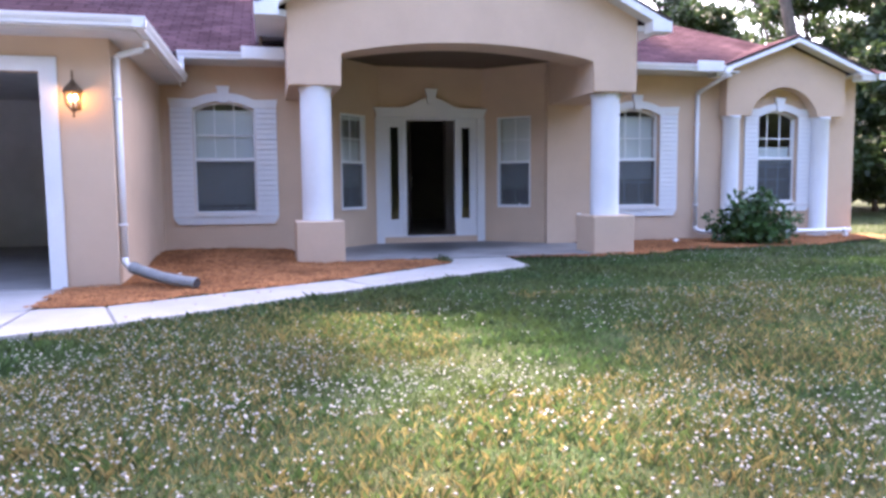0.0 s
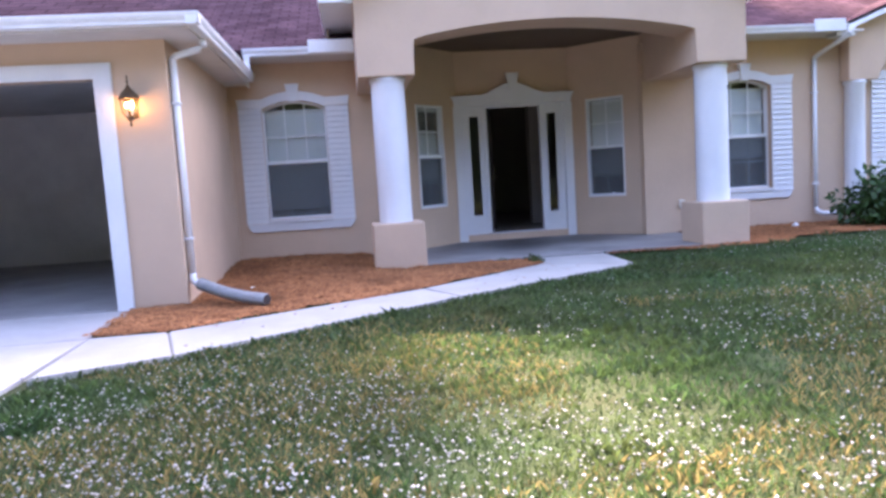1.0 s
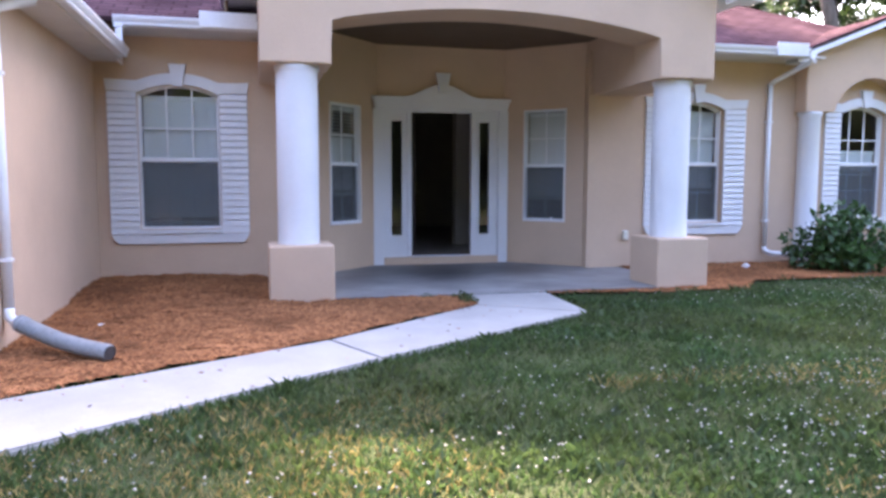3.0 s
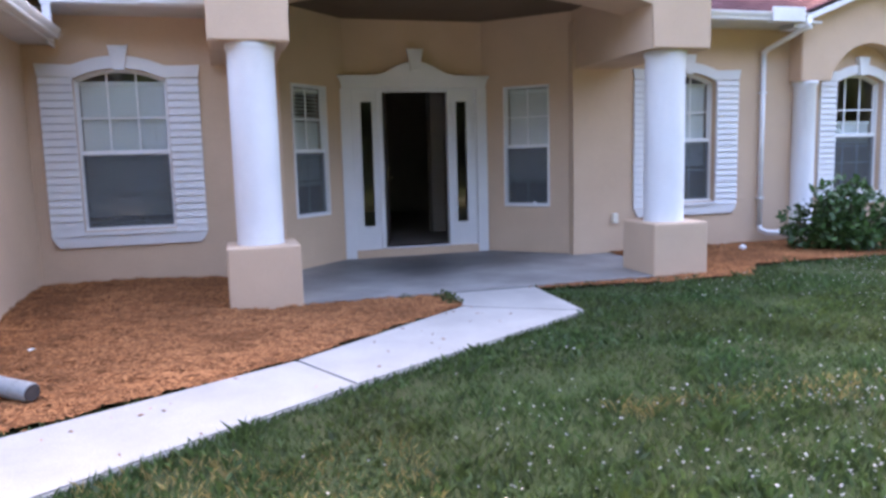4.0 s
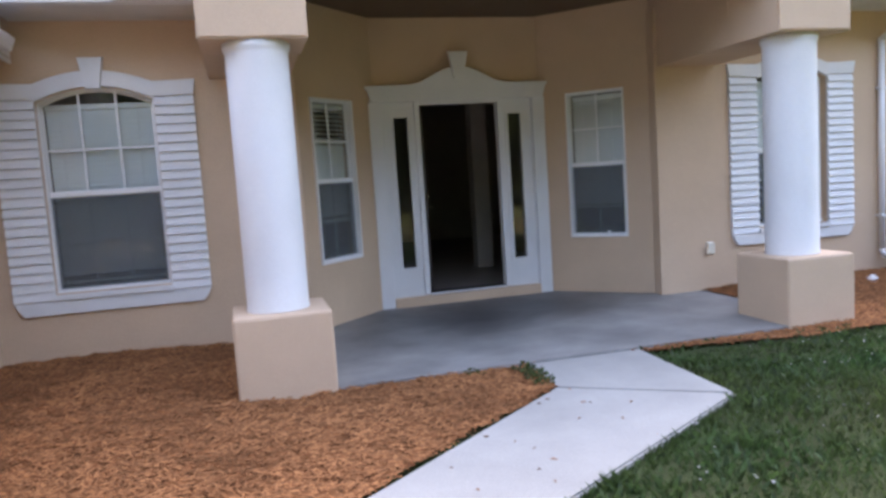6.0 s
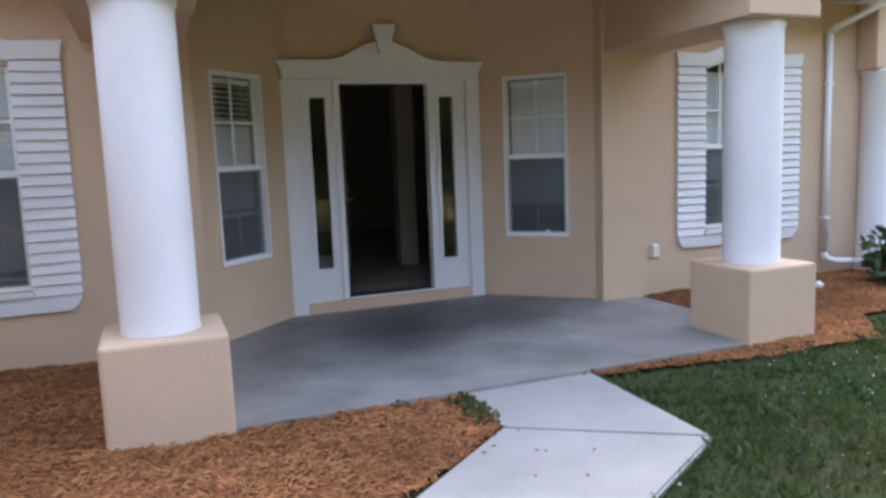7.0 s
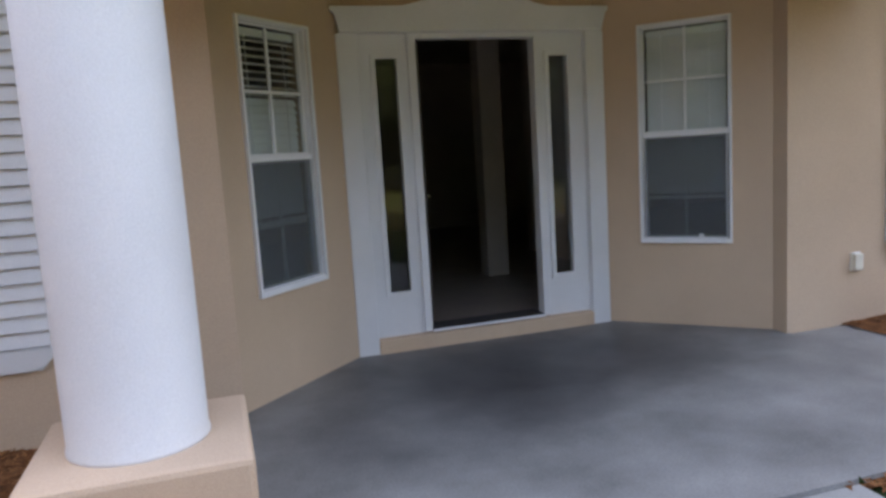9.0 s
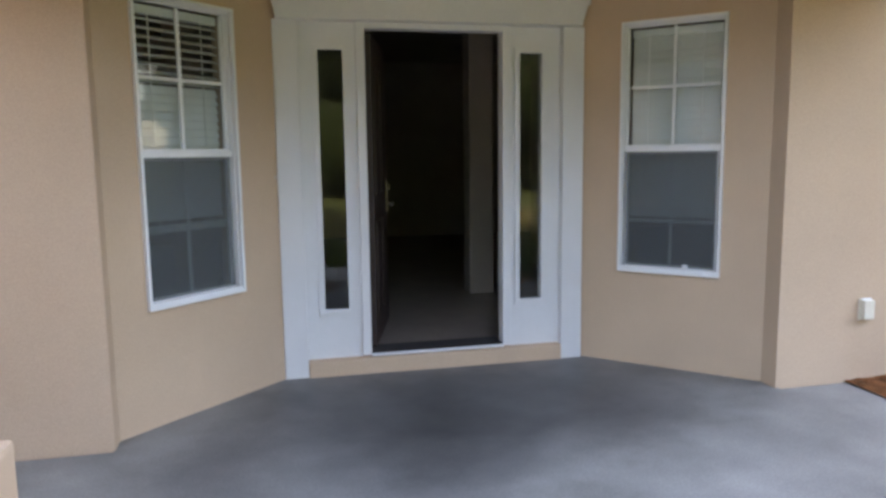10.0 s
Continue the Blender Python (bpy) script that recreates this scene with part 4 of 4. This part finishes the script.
        part("bulb", lathe([(.004, -.015), (.013, .0), (.012, .018), (.004, .042)], 10, None, (dx, -.03, 0)), M_BULB, cd, "glowing warm bulb", True)


lantern(-4.645, GY - .10, 1.878)

# ---- small fixtures ----
ob = tagged(empty("outlet_cover", T((2.323, W, .435))), "white weatherproof outlet cover on the wall", "outlet")
part("back_box", box(-.042, .042, -.012, -.001, -.065, .065, .004), M_CREAM, ob)
part("lid", box(-.036, .036, -.045, -.012, -.058, .058, .008), M_CREAM, ob)
part("hinge", tube([(-.03, -.016, .061), (.03, -.016, .061)], .005, 6), M_VINYL, ob)
db = tagged(empty("doorbell", T((-1.03, -.068, 1.24)) @ pose(0, 0, 0, 0, 0, 45)), "small white doorbell button beside the door trim", "doorbell")
part("button_plate", box(-.018, .018, -.012, .012, -.04, .04, .004), M_VINYL, db)
part("button", tube([(0, -.011, 0), (0, -.017, 0)], .009, 10), M_BRASS, db)
cap = tagged(empty("cleanout_cap", T((3.81, -1.58, 0))), "white plastic cleanout cap standing in the mulch", "pipe cap")
part("riser", lathe([(.04, -.08), (.04, .03)], 14), M_VINYL, cap)
part("plug", lathe([(.048, .03), (.048, .05), (.03, .058), (.02, .075)], 14), M_VINYL, cap)


# ---- plants and loose ground cover ----
def soup(name, verts, faces, mats, face_mat=None, smooth=False):
    """A mesh from arrays: verts (n, 3), faces (m, 3)."""
    me = bpy.data.meshes.new(name)
    n, m = len(verts), len(faces)
    me.vertices.add(n)
    me.vertices.foreach_set("co", np.asarray(verts, np.float32).ravel())
    me.loops.add(m * 3)
    me.loops.foreach_set("vertex_index", np.asarray(faces, np.int32).ravel())
    me.polygons.add(m)
    me.polygons.foreach_set("loop_start", np.arange(0, m * 3, 3, dtype=np.int32))
    for a in mats:
        me.materials.append(a)
    if face_mat is not None:
        me.polygons.foreach_set("material_index", np.asarray(face_mat, np.int32))
    me.update()
    me.validate()
    return me


rng = np.random.default_rng(7)


def inside_np(x, y, poly):
    c = np.zeros(len(x), bool)
    for (x0, y0), (x1, y1) in zip(poly, poly[1:] + poly[:1]):
        if y0 == y1:
            continue
        c ^= ((y0 > y) != (y1 > y)) & (x < (x1 - x0) * (y - y0) / (y1 - y0) + x0)
    return c


def patch(x, y, s, seed):
    """Smooth value noise, 0 to 1."""
    r = np.random.default_rng(seed).random((64, 64))
    u, v = x / s + 100, y / s + 100
    i, j = np.floor(u).astype(int), np.floor(v).astype(int)
    f, g = u - i, v - j
    f, g = f * f * (3 - 2 * f), g * g * (3 - 2 * g)
    a, b, c, d = r[i % 64, j % 64], r[(i + 1) % 64, j % 64], r[i % 64, (j + 1) % 64], r[(i + 1) % 64, (j + 1) % 64]
    return (a * (1 - f) + b * f) * (1 - g) + (c * (1 - f) + d * f) * g


WALK_POLY = walk_near + list(reversed(walk_far))
BEDR_IN = [(p[0], p[1] + (.13 if p[1] < -1.5 else 0)) for p in BED_R]
HOUSE = [(-12, -4.4), (-4.3, -4.4), (-4.3, -1), (8.05, -1), (8.05, 12), (-12, 12)]


def lawn_mask(x, y):
    bad = inside_np(x, y, WALK_POLY) | inside_np(x, y, BED_L) | inside_np(x, y, BEDR_IN) | inside_np(x, y, HOUSE) | ((x < -4.68) & (y > -22))
    bad |= (x > -2.46) & (x < 2.42) & (y > -2.78) & (y < 0)
    return ~bad


def gz(y):
    return -0.045 - 0.02 * np.clip((-3.0 - y) / 6.0, 0, 1)


def scatter(x0, x1, y0, y1, per):
    n = int((x1 - x0) * (y1 - y0) * per)
    x, y = rng.uniform(x0, x1, n), rng.uniform(y0, y1, n)
    k = lawn_mask(x, y)
    return x[k], y[k]


def blades(areas, hmin, hmax, wid, keep=None):
    xs, ys = [], []
    for a in areas:
        x, y = scatter(*a)
        xs.append(x), ys.append(y)
    x, y = np.concatenate(xs), np.concatenate(ys)
    if keep is not None:
        k = keep(x, y)
        x, y = x[k], y[k]
    n = len(x)
    h = rng.uniform(hmin, hmax, n) * (0.45 + 0.6 * patch(x, y, .5, 3) + 0.75 * patch(x, y, .17, 4) ** 2)
    a, b = rng.uniform(0, 2 * np.pi, n), rng.uniform(0, 2 * np.pi, n)
    lean = h * rng.uniform(.2, 1.0, n)
    w = wid * rng.uniform(.7, 1.3, n)
    z = gz(y) - .004
    dx, dy = np.cos(a) * w / 2, np.sin(a) * w / 2
    lx, ly = np.cos(b) * lean, np.sin(b) * lean
    V = np.empty((n, 4, 3))
    V[:, 0] = np.stack([x - dx, y - dy, z], 1)
    V[:, 1] = np.stack([x + dx, y + dy, z], 1)
    V[:, 2] = np.stack([x + lx * .35 + dx * .8, y + ly * .35 + dy * .8, z + h * .62], 1)
    V[:, 3] = np.stack([x + lx, y + ly, z + h], 1)
    i = np.arange(n)[:, None] * 4
    F = np.concatenate([i + [[0, 1, 2]], i + [[0, 2, 3]]], 0)
    return V.reshape(-1, 3), F


near_areas = [(-4.7, 3.5, -12.0, -3.0, 2000), (3.5, 8.0, -11.0, -1.5, 700), (8.0, 20, -12, 8, 130), (-4.7, 0, -13.5, -12, 500)]
V, F = blades(near_areas, .022, .06, .0085)
lawn = new("lawn", soup("lawn", V, F, [M_GRASS]))
tagged(lawn, "short uneven green lawn grass", "grass", kind="stuff")
# dry blades, thicker past y -6.5 to paint in the sunlit yellow
V, F = blades([(-4.7, 9.0, -12.5, -6.0, 1300)], .02, .06, .008, lambda x, y: patch(x, y, 1.1, 11) + .25 * patch(x, y, .25, 12) > .50 - .12 * np.clip((-6.5 - y) / 3, -1, 1))
tagged(new("dry_grass", soup("dry_grass", V, F, [M_DRY])), "straw-coloured dry blades yellowing the sunlit lawn", "grass", kind="stuff")
# broader leaves of weeds near the walk
V, F = blades([(-4.7, 6.0, -8.0, -2.6, 800)], .025, .07, .026, lambda x, y: patch(x, y, .45, 21) * .7 + patch(x, y, .15, 22) * .3 > .46)
tagged(new("lawn_weeds", soup("lawn_weeds", V, F, [M_GRASS])), "broad-leaved green weeds in the lawn", "weeds", kind="stuff")


def fringe():
    """Longer blades leaning over the walk's lawn edge."""
    g = np.random.default_rng(77)
    P = [np.array(p[:2], float) for p in walk_near]
    vs, fs, n = [], [], 0
    for a, b in zip(P, P[1:]):
        L = np.linalg.norm(b - a)
        d = (b - a) / L
        side = np.array([d[1], -d[0]])
        if not lawn_mask(np.array([((a + b) / 2 + side * .06)[0]]), np.array([((a + b) / 2 + side * .06)[1]]))[0]:
            side = -side
        m = int(L * 230)
        t = g.random(m) * L
        o = g.uniform(.0, .05, m)
        k = (patch(t, t * 0 + n, .12, 41) > .35) | (g.random(m) < .25)
        t, o = t[k], o[k]
        m = len(t)
        base = a + d * t[:, None] + side * o[:, None]
        ok = lawn_mask(base[:, 0], base[:, 1]) & (base[:, 1] < -3.3)
        base = base[ok]
        m = len(base)
        h = g.uniform(.02, .065, m)
        an = g.uniform(0, 6.28, m)
        lean = np.stack([np.cos(an), np.sin(an)], 1) * (h * g.uniform(.2, .7, m))[:, None] - side * (h * g.uniform(0, .3, m))[:, None]
        w = d * .0045
        z = gz(base[:, 1]) - .004
        V = np.empty((m, 4, 3))
        V[:, 0] = np.c_[base - w, z]
        V[:, 1] = np.c_[base + w, z]
        V[:, 2] = np.c_[base + lean * .4 + w * .8, z + h * .65]
        V[:, 3] = np.c_[base + lean, z + h]
        i = np.arange(m)[:, None] * 4 + n
        vs.append(V.reshape(-1, 3)), fs.extend([i + [[0, 1, 2]], i + [[0, 2, 3]]])
        n += 4 * m
    tagged(new("edge_grass", soup("edge_grass", np.concatenate(vs), np.concatenate(fs), [M_GRASS])), "longer untrimmed grass along the walkway edge", "grass", kind="stuff")


fringe()


def flowers():
    xs, ys = [], []
    for x0, x1, y0, y1, per in ((-4.7, 9.5, -12.3, -6.0, 560), (.6, 9.5, -6.0, -2.6, 120), (-4.7, .6, -6.0, -3.2, 40), (9.5, 16, -11, 2, 30)):
        x, y = scatter(x0, x1, y0, y1, per)
        p = patch(x, y, .9, 5) * .6 + patch(x, y, .3, 6) * .4
        k = rng.random(len(x)) < np.clip((p - .30) * 2.2, 0.03, 1) * np.maximum(.25 + .75 * np.clip((-6.8 - y) / 1.6, 0, 1), .75 * np.clip((x - .6) / 1.2, 0, 1))
        xs.append(x[k]), ys.append(y[k])
    x, y = np.concatenate(xs), np.concatenate(ys)
    n = len(x)
    z = gz(y) + rng.uniform(.035, .08, n)
    r = rng.uniform(.005, .0115, n)
    yaw = rng.uniform(0, 6.28, n)
    V = np.empty((n, 12, 3))
    tilt = rng.uniform(-.5, .5, (n, 2))
    for k in range(6):
        a = yaw + k * np.pi / 3
        rr = r * (1.0 if k % 2 == 0 else .55)
        ox, oy = np.cos(a) * rr, np.sin(a) * rr
        V[:, k] = np.stack([x + ox, y + oy, z + ox * tilt[:, 0] + oy * tilt[:, 1] + r * .35], 1)
    V[:, 6] = np.stack([x, y, z + r * .55], 1)
    V[:, 7] = np.stack([x, y, z - r * .5], 1)
    V[:, 8] = np.stack([x - .0012, y, gz(y)], 1)
    V[:, 9] = np.stack([x + .0012, y, gz(y)], 1)
    V[:, 10] = np.stack([x, y - .001, z], 1)
    V[:, 11] = V[:, 10]
    i = np.arange(n)[:, None] * 12
    T1 = [i + [[k, (k + 1) % 6, 6]] for k in range(6)] + [i + [[(k + 1) % 6, k, 7]] for k in range(6)]
    F = np.concatenate(T1 + [i + [[8, 9, 10]]], 0)
    fm = np.concatenate([np.zeros(12 * n), np.ones(n)])
    tagged(new("lawn_flowers", soup("lawn_flowers", V.reshape(-1, 3), F, [M_PETAL, M_GRASS], fm)), "many tiny white flowers scattered through the lawn", "flowers", kind="stuff")


flowers()


def chips(name, poly, per, label):
    xs, ys = np.array([p[0] for p in poly]), np.array([p[1] for p in poly])
    n = int((xs.max() - xs.min()) * (ys.max() - ys.min()) * per)
    x, y = rng.uniform(xs.min(), xs.max(), n), rng.uniform(ys.min(), ys.max(), n)
    k = inside_np(x, y, poly) & ~inside_np(x, y, WALK_POLY) & ~((x > -2.46) & (x < 2.42) & (y > -2.77)) & (y < W - .02)
    x, y = x[k], y[k]
    n = len(x)
    z = np.array([bed_z(a, b) for a, b in zip(x, y)]) + rng.uniform(.002, .016, n)
    L, w = rng.uniform(.015, .06, n), rng.uniform(.003, .009, n)
    a = rng.uniform(0, 6.28, n)
    ux, uy, t = np.cos(a), np.sin(a), rng.uniform(-.35, .35, n)
    V = np.empty((n, 5, 3))
    for k, (s, d, h) in enumerate(((-1, -1, 0), (1, -1, 0), (1, 1, 0), (-1, 1, 0), (0, 0, .006))):
        V[:, k] = np.stack([x + ux * L / 2 * s - uy * w / 2 * d, y + uy * L / 2 * s + ux * w / 2 * d, z + t * L / 2 * s + h], 1)
    i = np.arange(n)[:, None] * 5
    F = np.concatenate([i + [[0, 1, 4]], i + [[1, 2, 4]], i + [[2, 3, 4]], i + [[3, 0, 4]]], 0)
    tagged(new(name, soup(name, V.reshape(-1, 3), F, [M_CHIP])), label, "mulch", kind="stuff")


chips("mulch_chips", BED_L, 2600, "loose shredded orange-brown bark mulch")
chips("mulch_chips", BED_R, 1600, "loose shredded orange-brown bark mulch")


def leaf_cloud(centres, radii, count, size, seed, flat=.75, shell=.45):
    """Folded leaves scattered through clumps; returns verts and faces."""
    g = np.random.default_rng(seed)
    c = np.asarray(centres, float)
    rad = np.asarray(radii, float)
    pick = g.choice(len(c), count, p=rad ** 2 / (rad ** 2).sum())
    d = g.normal(size=(count, 3))
    d /= np.linalg.norm(d, axis=1)[:, None]
    rr = rad[pick] * g.uniform(shell, 1.0, count) ** .6
    p = c[pick] + d * rr[:, None] * [1, 1, flat]
    a = g.normal(size=(count, 3)) + d * .6
    a[:, 2] -= .25
    a /= np.linalg.norm(a, axis=1)[:, None]
    b = np.cross(a, g.normal(size=(count, 3)))
    b /= np.linalg.norm(b, axis=1)[:, None]
    nrm = np.cross(a, b)
    L = size * g.uniform(.6, 1.3, count)[:, None]
    V = np.empty((count, 4, 3))
    V[:, 0] = p
    V[:, 1] = p + a * L * .5 + b * L * .24 + nrm * L * .08
    V[:, 2] = p + a * L
    V[:, 3] = p + a * L * .5 - b * L * .24 + nrm * L * .08
    i = np.arange(count)[:, None] * 4
    return V.reshape(-1, 3), np.concatenate([i + [[0, 1, 2]], i + [[0, 2, 3]]], 0)


def shrub():
    o = tagged(empty("shrub", T((4.93, -2.02, -.06))), "broad glossy green shrub growing in the mulch", "shrub")
    g = random.Random(4)
    cs, rs = [], []
    for i in range(26):
        a, r = g.uniform(0, 6.28), g.uniform(.05, .52)
        h = g.uniform(.35, .84) * (1 - .45 * (r / .55) ** 2)
        tip = Vector((math.cos(a) * r * 1.15, math.sin(a) * r, h))
        st = tube([(0.04 * math.cos(a), .04 * math.sin(a), -.02), (tip.x * .5, tip.y * .5, h * .55), tip], .008, 5, None, True, [.012, .009, .005])
        part("stem", st, M_TWIG, o)
        cs.append(tip), rs.append(g.uniform(.13, .20))
        cs.append(Vector((tip.x * .8, tip.y * .8, h * .5))), rs.append(.20)
    V, F = leaf_cloud(cs, rs, 2600, .115, 5)
    V[:, 2] = np.maximum(V[:, 2], .02)
    lv = new("leaves", soup("leaves", V, F, [M_BUSH]))
    lv.parent = o


shrub()


def weed(x, y, z, s, n, seed):
    o = tagged(empty("weed_clump", T((x, y, z))), "small green weed clump at the walkway edge", "weed")
    V, F = leaf_cloud([(0, 0, s * .3), (s * .7, -s * .5, s * .25), (-s * .6, s * .6, s * .25)], [s * .6, s * .45, s * .45], n, s * .5, seed)
    V[:, 2] = np.maximum(V[:, 2], .0)
    lv = new("leaves", soup("leaves", V, F, [M_GRASS]))
    lv.parent = o


weed(-.54, -3.18, -.015, .075, 110, 1)
weed(-.57, -3.29, -.015, .06, 90, 7)
weed(-.53, -3.05, -.015, .06, 90, 8)
weed(-.55, -2.95, -.015, .07, 90, 2)


def litter():
    """Bits of bark and leaf blown onto the walk."""
    g = np.random.default_rng(31)
    n = 60
    f = g.random(n)
    a, b = np.array(walk_far[1]), np.array(walk_far[3])
    c, d = np.array(walk_near[1]), np.array(walk_near[3])
    t = g.random(n)[:, None]
    off = (g.random(n) ** 2.5)[:, None]
    p = (a + (b - a) * t) * (1 - off) + (c + (d - c) * t) * off
    L, w, an = g.uniform(.015, .05, n), g.uniform(.004, .012, n), g.uniform(0, 6.28, n)
    V = np.empty((n, 4, 3))
    for k, (s, q2) in enumerate(((-1, 0), (0, 1), (1, 0), (0, -1))):
        V[:, k] = np.stack([p[:, 0] + np.cos(an) * L / 2 * s - np.sin(an) * w / 2 * q2, p[:, 1] + np.sin(an) * L / 2 * s + np.cos(an) * w / 2 * q2, np.full(n, -.012 + .006 * (s == 0))], 1)
    i = np.arange(n)[:, None] * 4
    tagged(new("leaf_litter", soup("leaf_litter", V.reshape(-1, 3), np.concatenate([i + [[0, 1, 2]], i + [[0, 2, 3]]], 0), [M_CHIP])), "scraps of bark and leaf on the walkway", "litter", kind="stuff")


litter()


def paper_scrap(x, y):
    """A crumpled bit of white paper."""
    g = random.Random(3)
    bm = bmesh.new()
    n = 5
    V = [[bm.verts.new(((i - 2) * .011 + g.uniform(-.002, .002), (j - 2) * .008 + g.uniform(-.002, .002), g.uniform(0, .014))) for i in range(n)] for j in range(n)]
    for j in range(n - 1):
        for i in range(n - 1):
            bm.faces.new((V[j][i], V[j][i + 1], V[j + 1][i + 1], V[j + 1][i]))
    bmesh.ops.solidify(bm, geom=bm.faces[:], thickness=.001)
    ob = tagged(obj("paper_scrap", bm, M_BLIND), "small crumpled scrap of white paper on the mulch", "litter")
    ob.matrix_world = T((x, y, bed_z(x, y) + .014)) @ pose(0, 0, 0, 0, 0, 35)


paper_scrap(-3.81, -3.70)
weed(-.88, -2.83, -.02, .05, 60, 3)


# ---- trees ----
def tree(name, h, crown_from, spread, seed, leaves, size, label):
    g = random.Random(seed)
    o = tagged(empty(name), label, "tree")
    bm = bmesh.new()
    pts = [Vector((g.uniform(-.15, .15) * k, g.uniform(-.15, .15) * k, h * k / 6 - (.2 if k == 0 else 0))) for k in range(7)]
    r0 = h * .014 + .03
    tube(pts, r0, 10, bm, True, [r0 * (1.25 if k == 0 else 1 - k / 7.2) for k in range(7)])
    cs, rs = [], []
    for i in range(int(16 + h)):
        f = g.uniform(crown_from, .98)
        k = min(5, int(f * 6))
        base = pts[k].lerp(pts[k + 1], f * 6 - k)
        a = g.uniform(0, 6.28)
        L = spread * (1.05 - .75 * (f - crown_from) / (1 - crown_from)) * g.uniform(.5, 1.1)
        tip = base + Vector((math.cos(a) * L, math.sin(a) * L, L * g.uniform(.0, .5)))
        mid = base.lerp(tip, .5) + Vector((0, 0, -.08 * L))
        tube([base, mid, tip], .03, 5, bm, True, [r0 * .32, r0 * .2, r0 * .07])
        for t in (.55, .8, 1.0):
            cs.append(base.lerp(tip, t) + Vector((g.uniform(-.3, .3), g.uniform(-.3, .3), g.uniform(-.2, .3))))
            rs.append(L * g.uniform(.16, .30) + .25)
    part("trunk", bm, M_BARK, o, "", True)
    V, F = leaf_cloud(cs, rs, leaves, size, seed, .6, .1)
    V[:, 2] = np.maximum(V[:, 2], .05)
    cr = new("crown", soup("crown", V, F, [M_TREE]))
    cr.parent = o
    return o


pine = tree("pine_tree", 11.5, .30, 2.6, 1, 9000, .26, "tall slender pine with a thin ragged crown")
pine2 = tree("pine_tree", 10, .25, 2.4, 2, 8000, .26, "tall slender pine with a thin ragged crown")
oak = tree("oak_tree", 7, .16, 3.6, 3, 20000, .30, "spreading dark leafy tree at the wood edge")
under = tree("young_tree", 4.6, .05, 2.3, 4, 12000, .25, "dense dark young tree in the undergrowth")
# out of view: tall and giant pines added to cast shade on lawn and driveway
tall = tree("pine_tree", 17, .45, 3.0, 6, 9000, .28, "very tall unseen pine added at the edge of the yard")
lofty = tree("pine_tree", 17, .62, 2.6, 8, 8000, .28, "very tall pine with bare trunk and high crown")
giant = tree("pine_tree", 33, .46, 3.1, 15, 19000, .36, "very tall unseen pine added behind the house for its shade")
kinds = [pine, pine2, oak, under, tall, lofty, giant]

spots = [(0, 14, 16), (1, 18, 13), (0, 21, 19), (1, 11, 20), (0, 16, 25), (1, 25, 16), (2, 13.5, 12.5), (2, 20, 9.5), (2, 26, 12), (3, 13, 7.5), (3, 15.5, 5.5), (3, 17.5, 8.5), (3, 20.5, 4.5), (3, 12, 11), (3, 23, 7), (2, 30, 6), (0, 29, 10), (1, 33, 2),
         (3, 27, 1.5), (3, 31, 4), (0, 7, 24), (1, 3, 27), (0, -5, 26), (2, 8, 19), (3, 14.0, 10.0), (0, 24, 23), (1, 30, 20), (0, 35, 14),
         (0, 12.5, 15), (1, 15.5, 19), (1, 20, 22.5), (0, 26.5, 18.5), (3, 19, 11.5), (2, 24.5, 9)]
# the far side of the road behind the viewer, mirrored in the panes
spots += [(2, -9, -33), (0, -3, -38), (2, 5, -36), (1, 10, -34), (2, 16, -35), (2, -18, -34), (0, 22, -33), (2, -26, -30), (3, 1, -31), (3, 12, -30)]
# tall pines placed to dapple the lawn with shade, most of them unseen
spots += [(4, 20.5, 7.6), (4, 22, 11), (4, 19.2, 9.4), (4, 24.5, 15.5), (6, .25, 11.0), (6, -1.5, 12.6), (6, 6.7, 11.4), (5, 13.6, 8.2), (6, -4.2, 10.6), (6, -7.5, 13.0)]
# unseen belt of wood behind and beside the viewer, added to block low sky
bg = random.Random(12)
for i in range(24):
    spots.append((bg.choice((4, 2, 4, 1, 4)), -50 + 4.4 * i + bg.uniform(-1.2, 1.2), -29 + bg.uniform(-2.5, 2.5)))
for i in range(9):
    spots.append((bg.choice((2, 0, 1, 3)), 44 + bg.uniform(-2, 2), -26 + 4.5 * i))
    spots.append((bg.choice((2, 0, 1, 3)), -34 + bg.uniform(-2, 2), -26 + 4.5 * i))
# dense unseen wood edge across the road, added and enlarged to darken the porch
for i in range(36):
    spots.append((2 if i % 3 else 3, -40 + 2.25 * i + bg.uniform(-.6, .6), -23.5 + bg.uniform(-1.2, 1.2), 1.4))
used = set()
tg = random.Random(9)
for k, x, y, *grown in spots:
    _, turn = tg.random(), tg.uniform(0, 360)
    m = T((x, y, -.08)) @ pose(0, 0, 0, 0, 0, turn) @ Matrix.Scale(grown[0] if grown else 1.0, 4)
    if k not in used:
        used.add(k)
        kinds[k].matrix_world = m
    else:
        copy_thing(kinds[k], m)
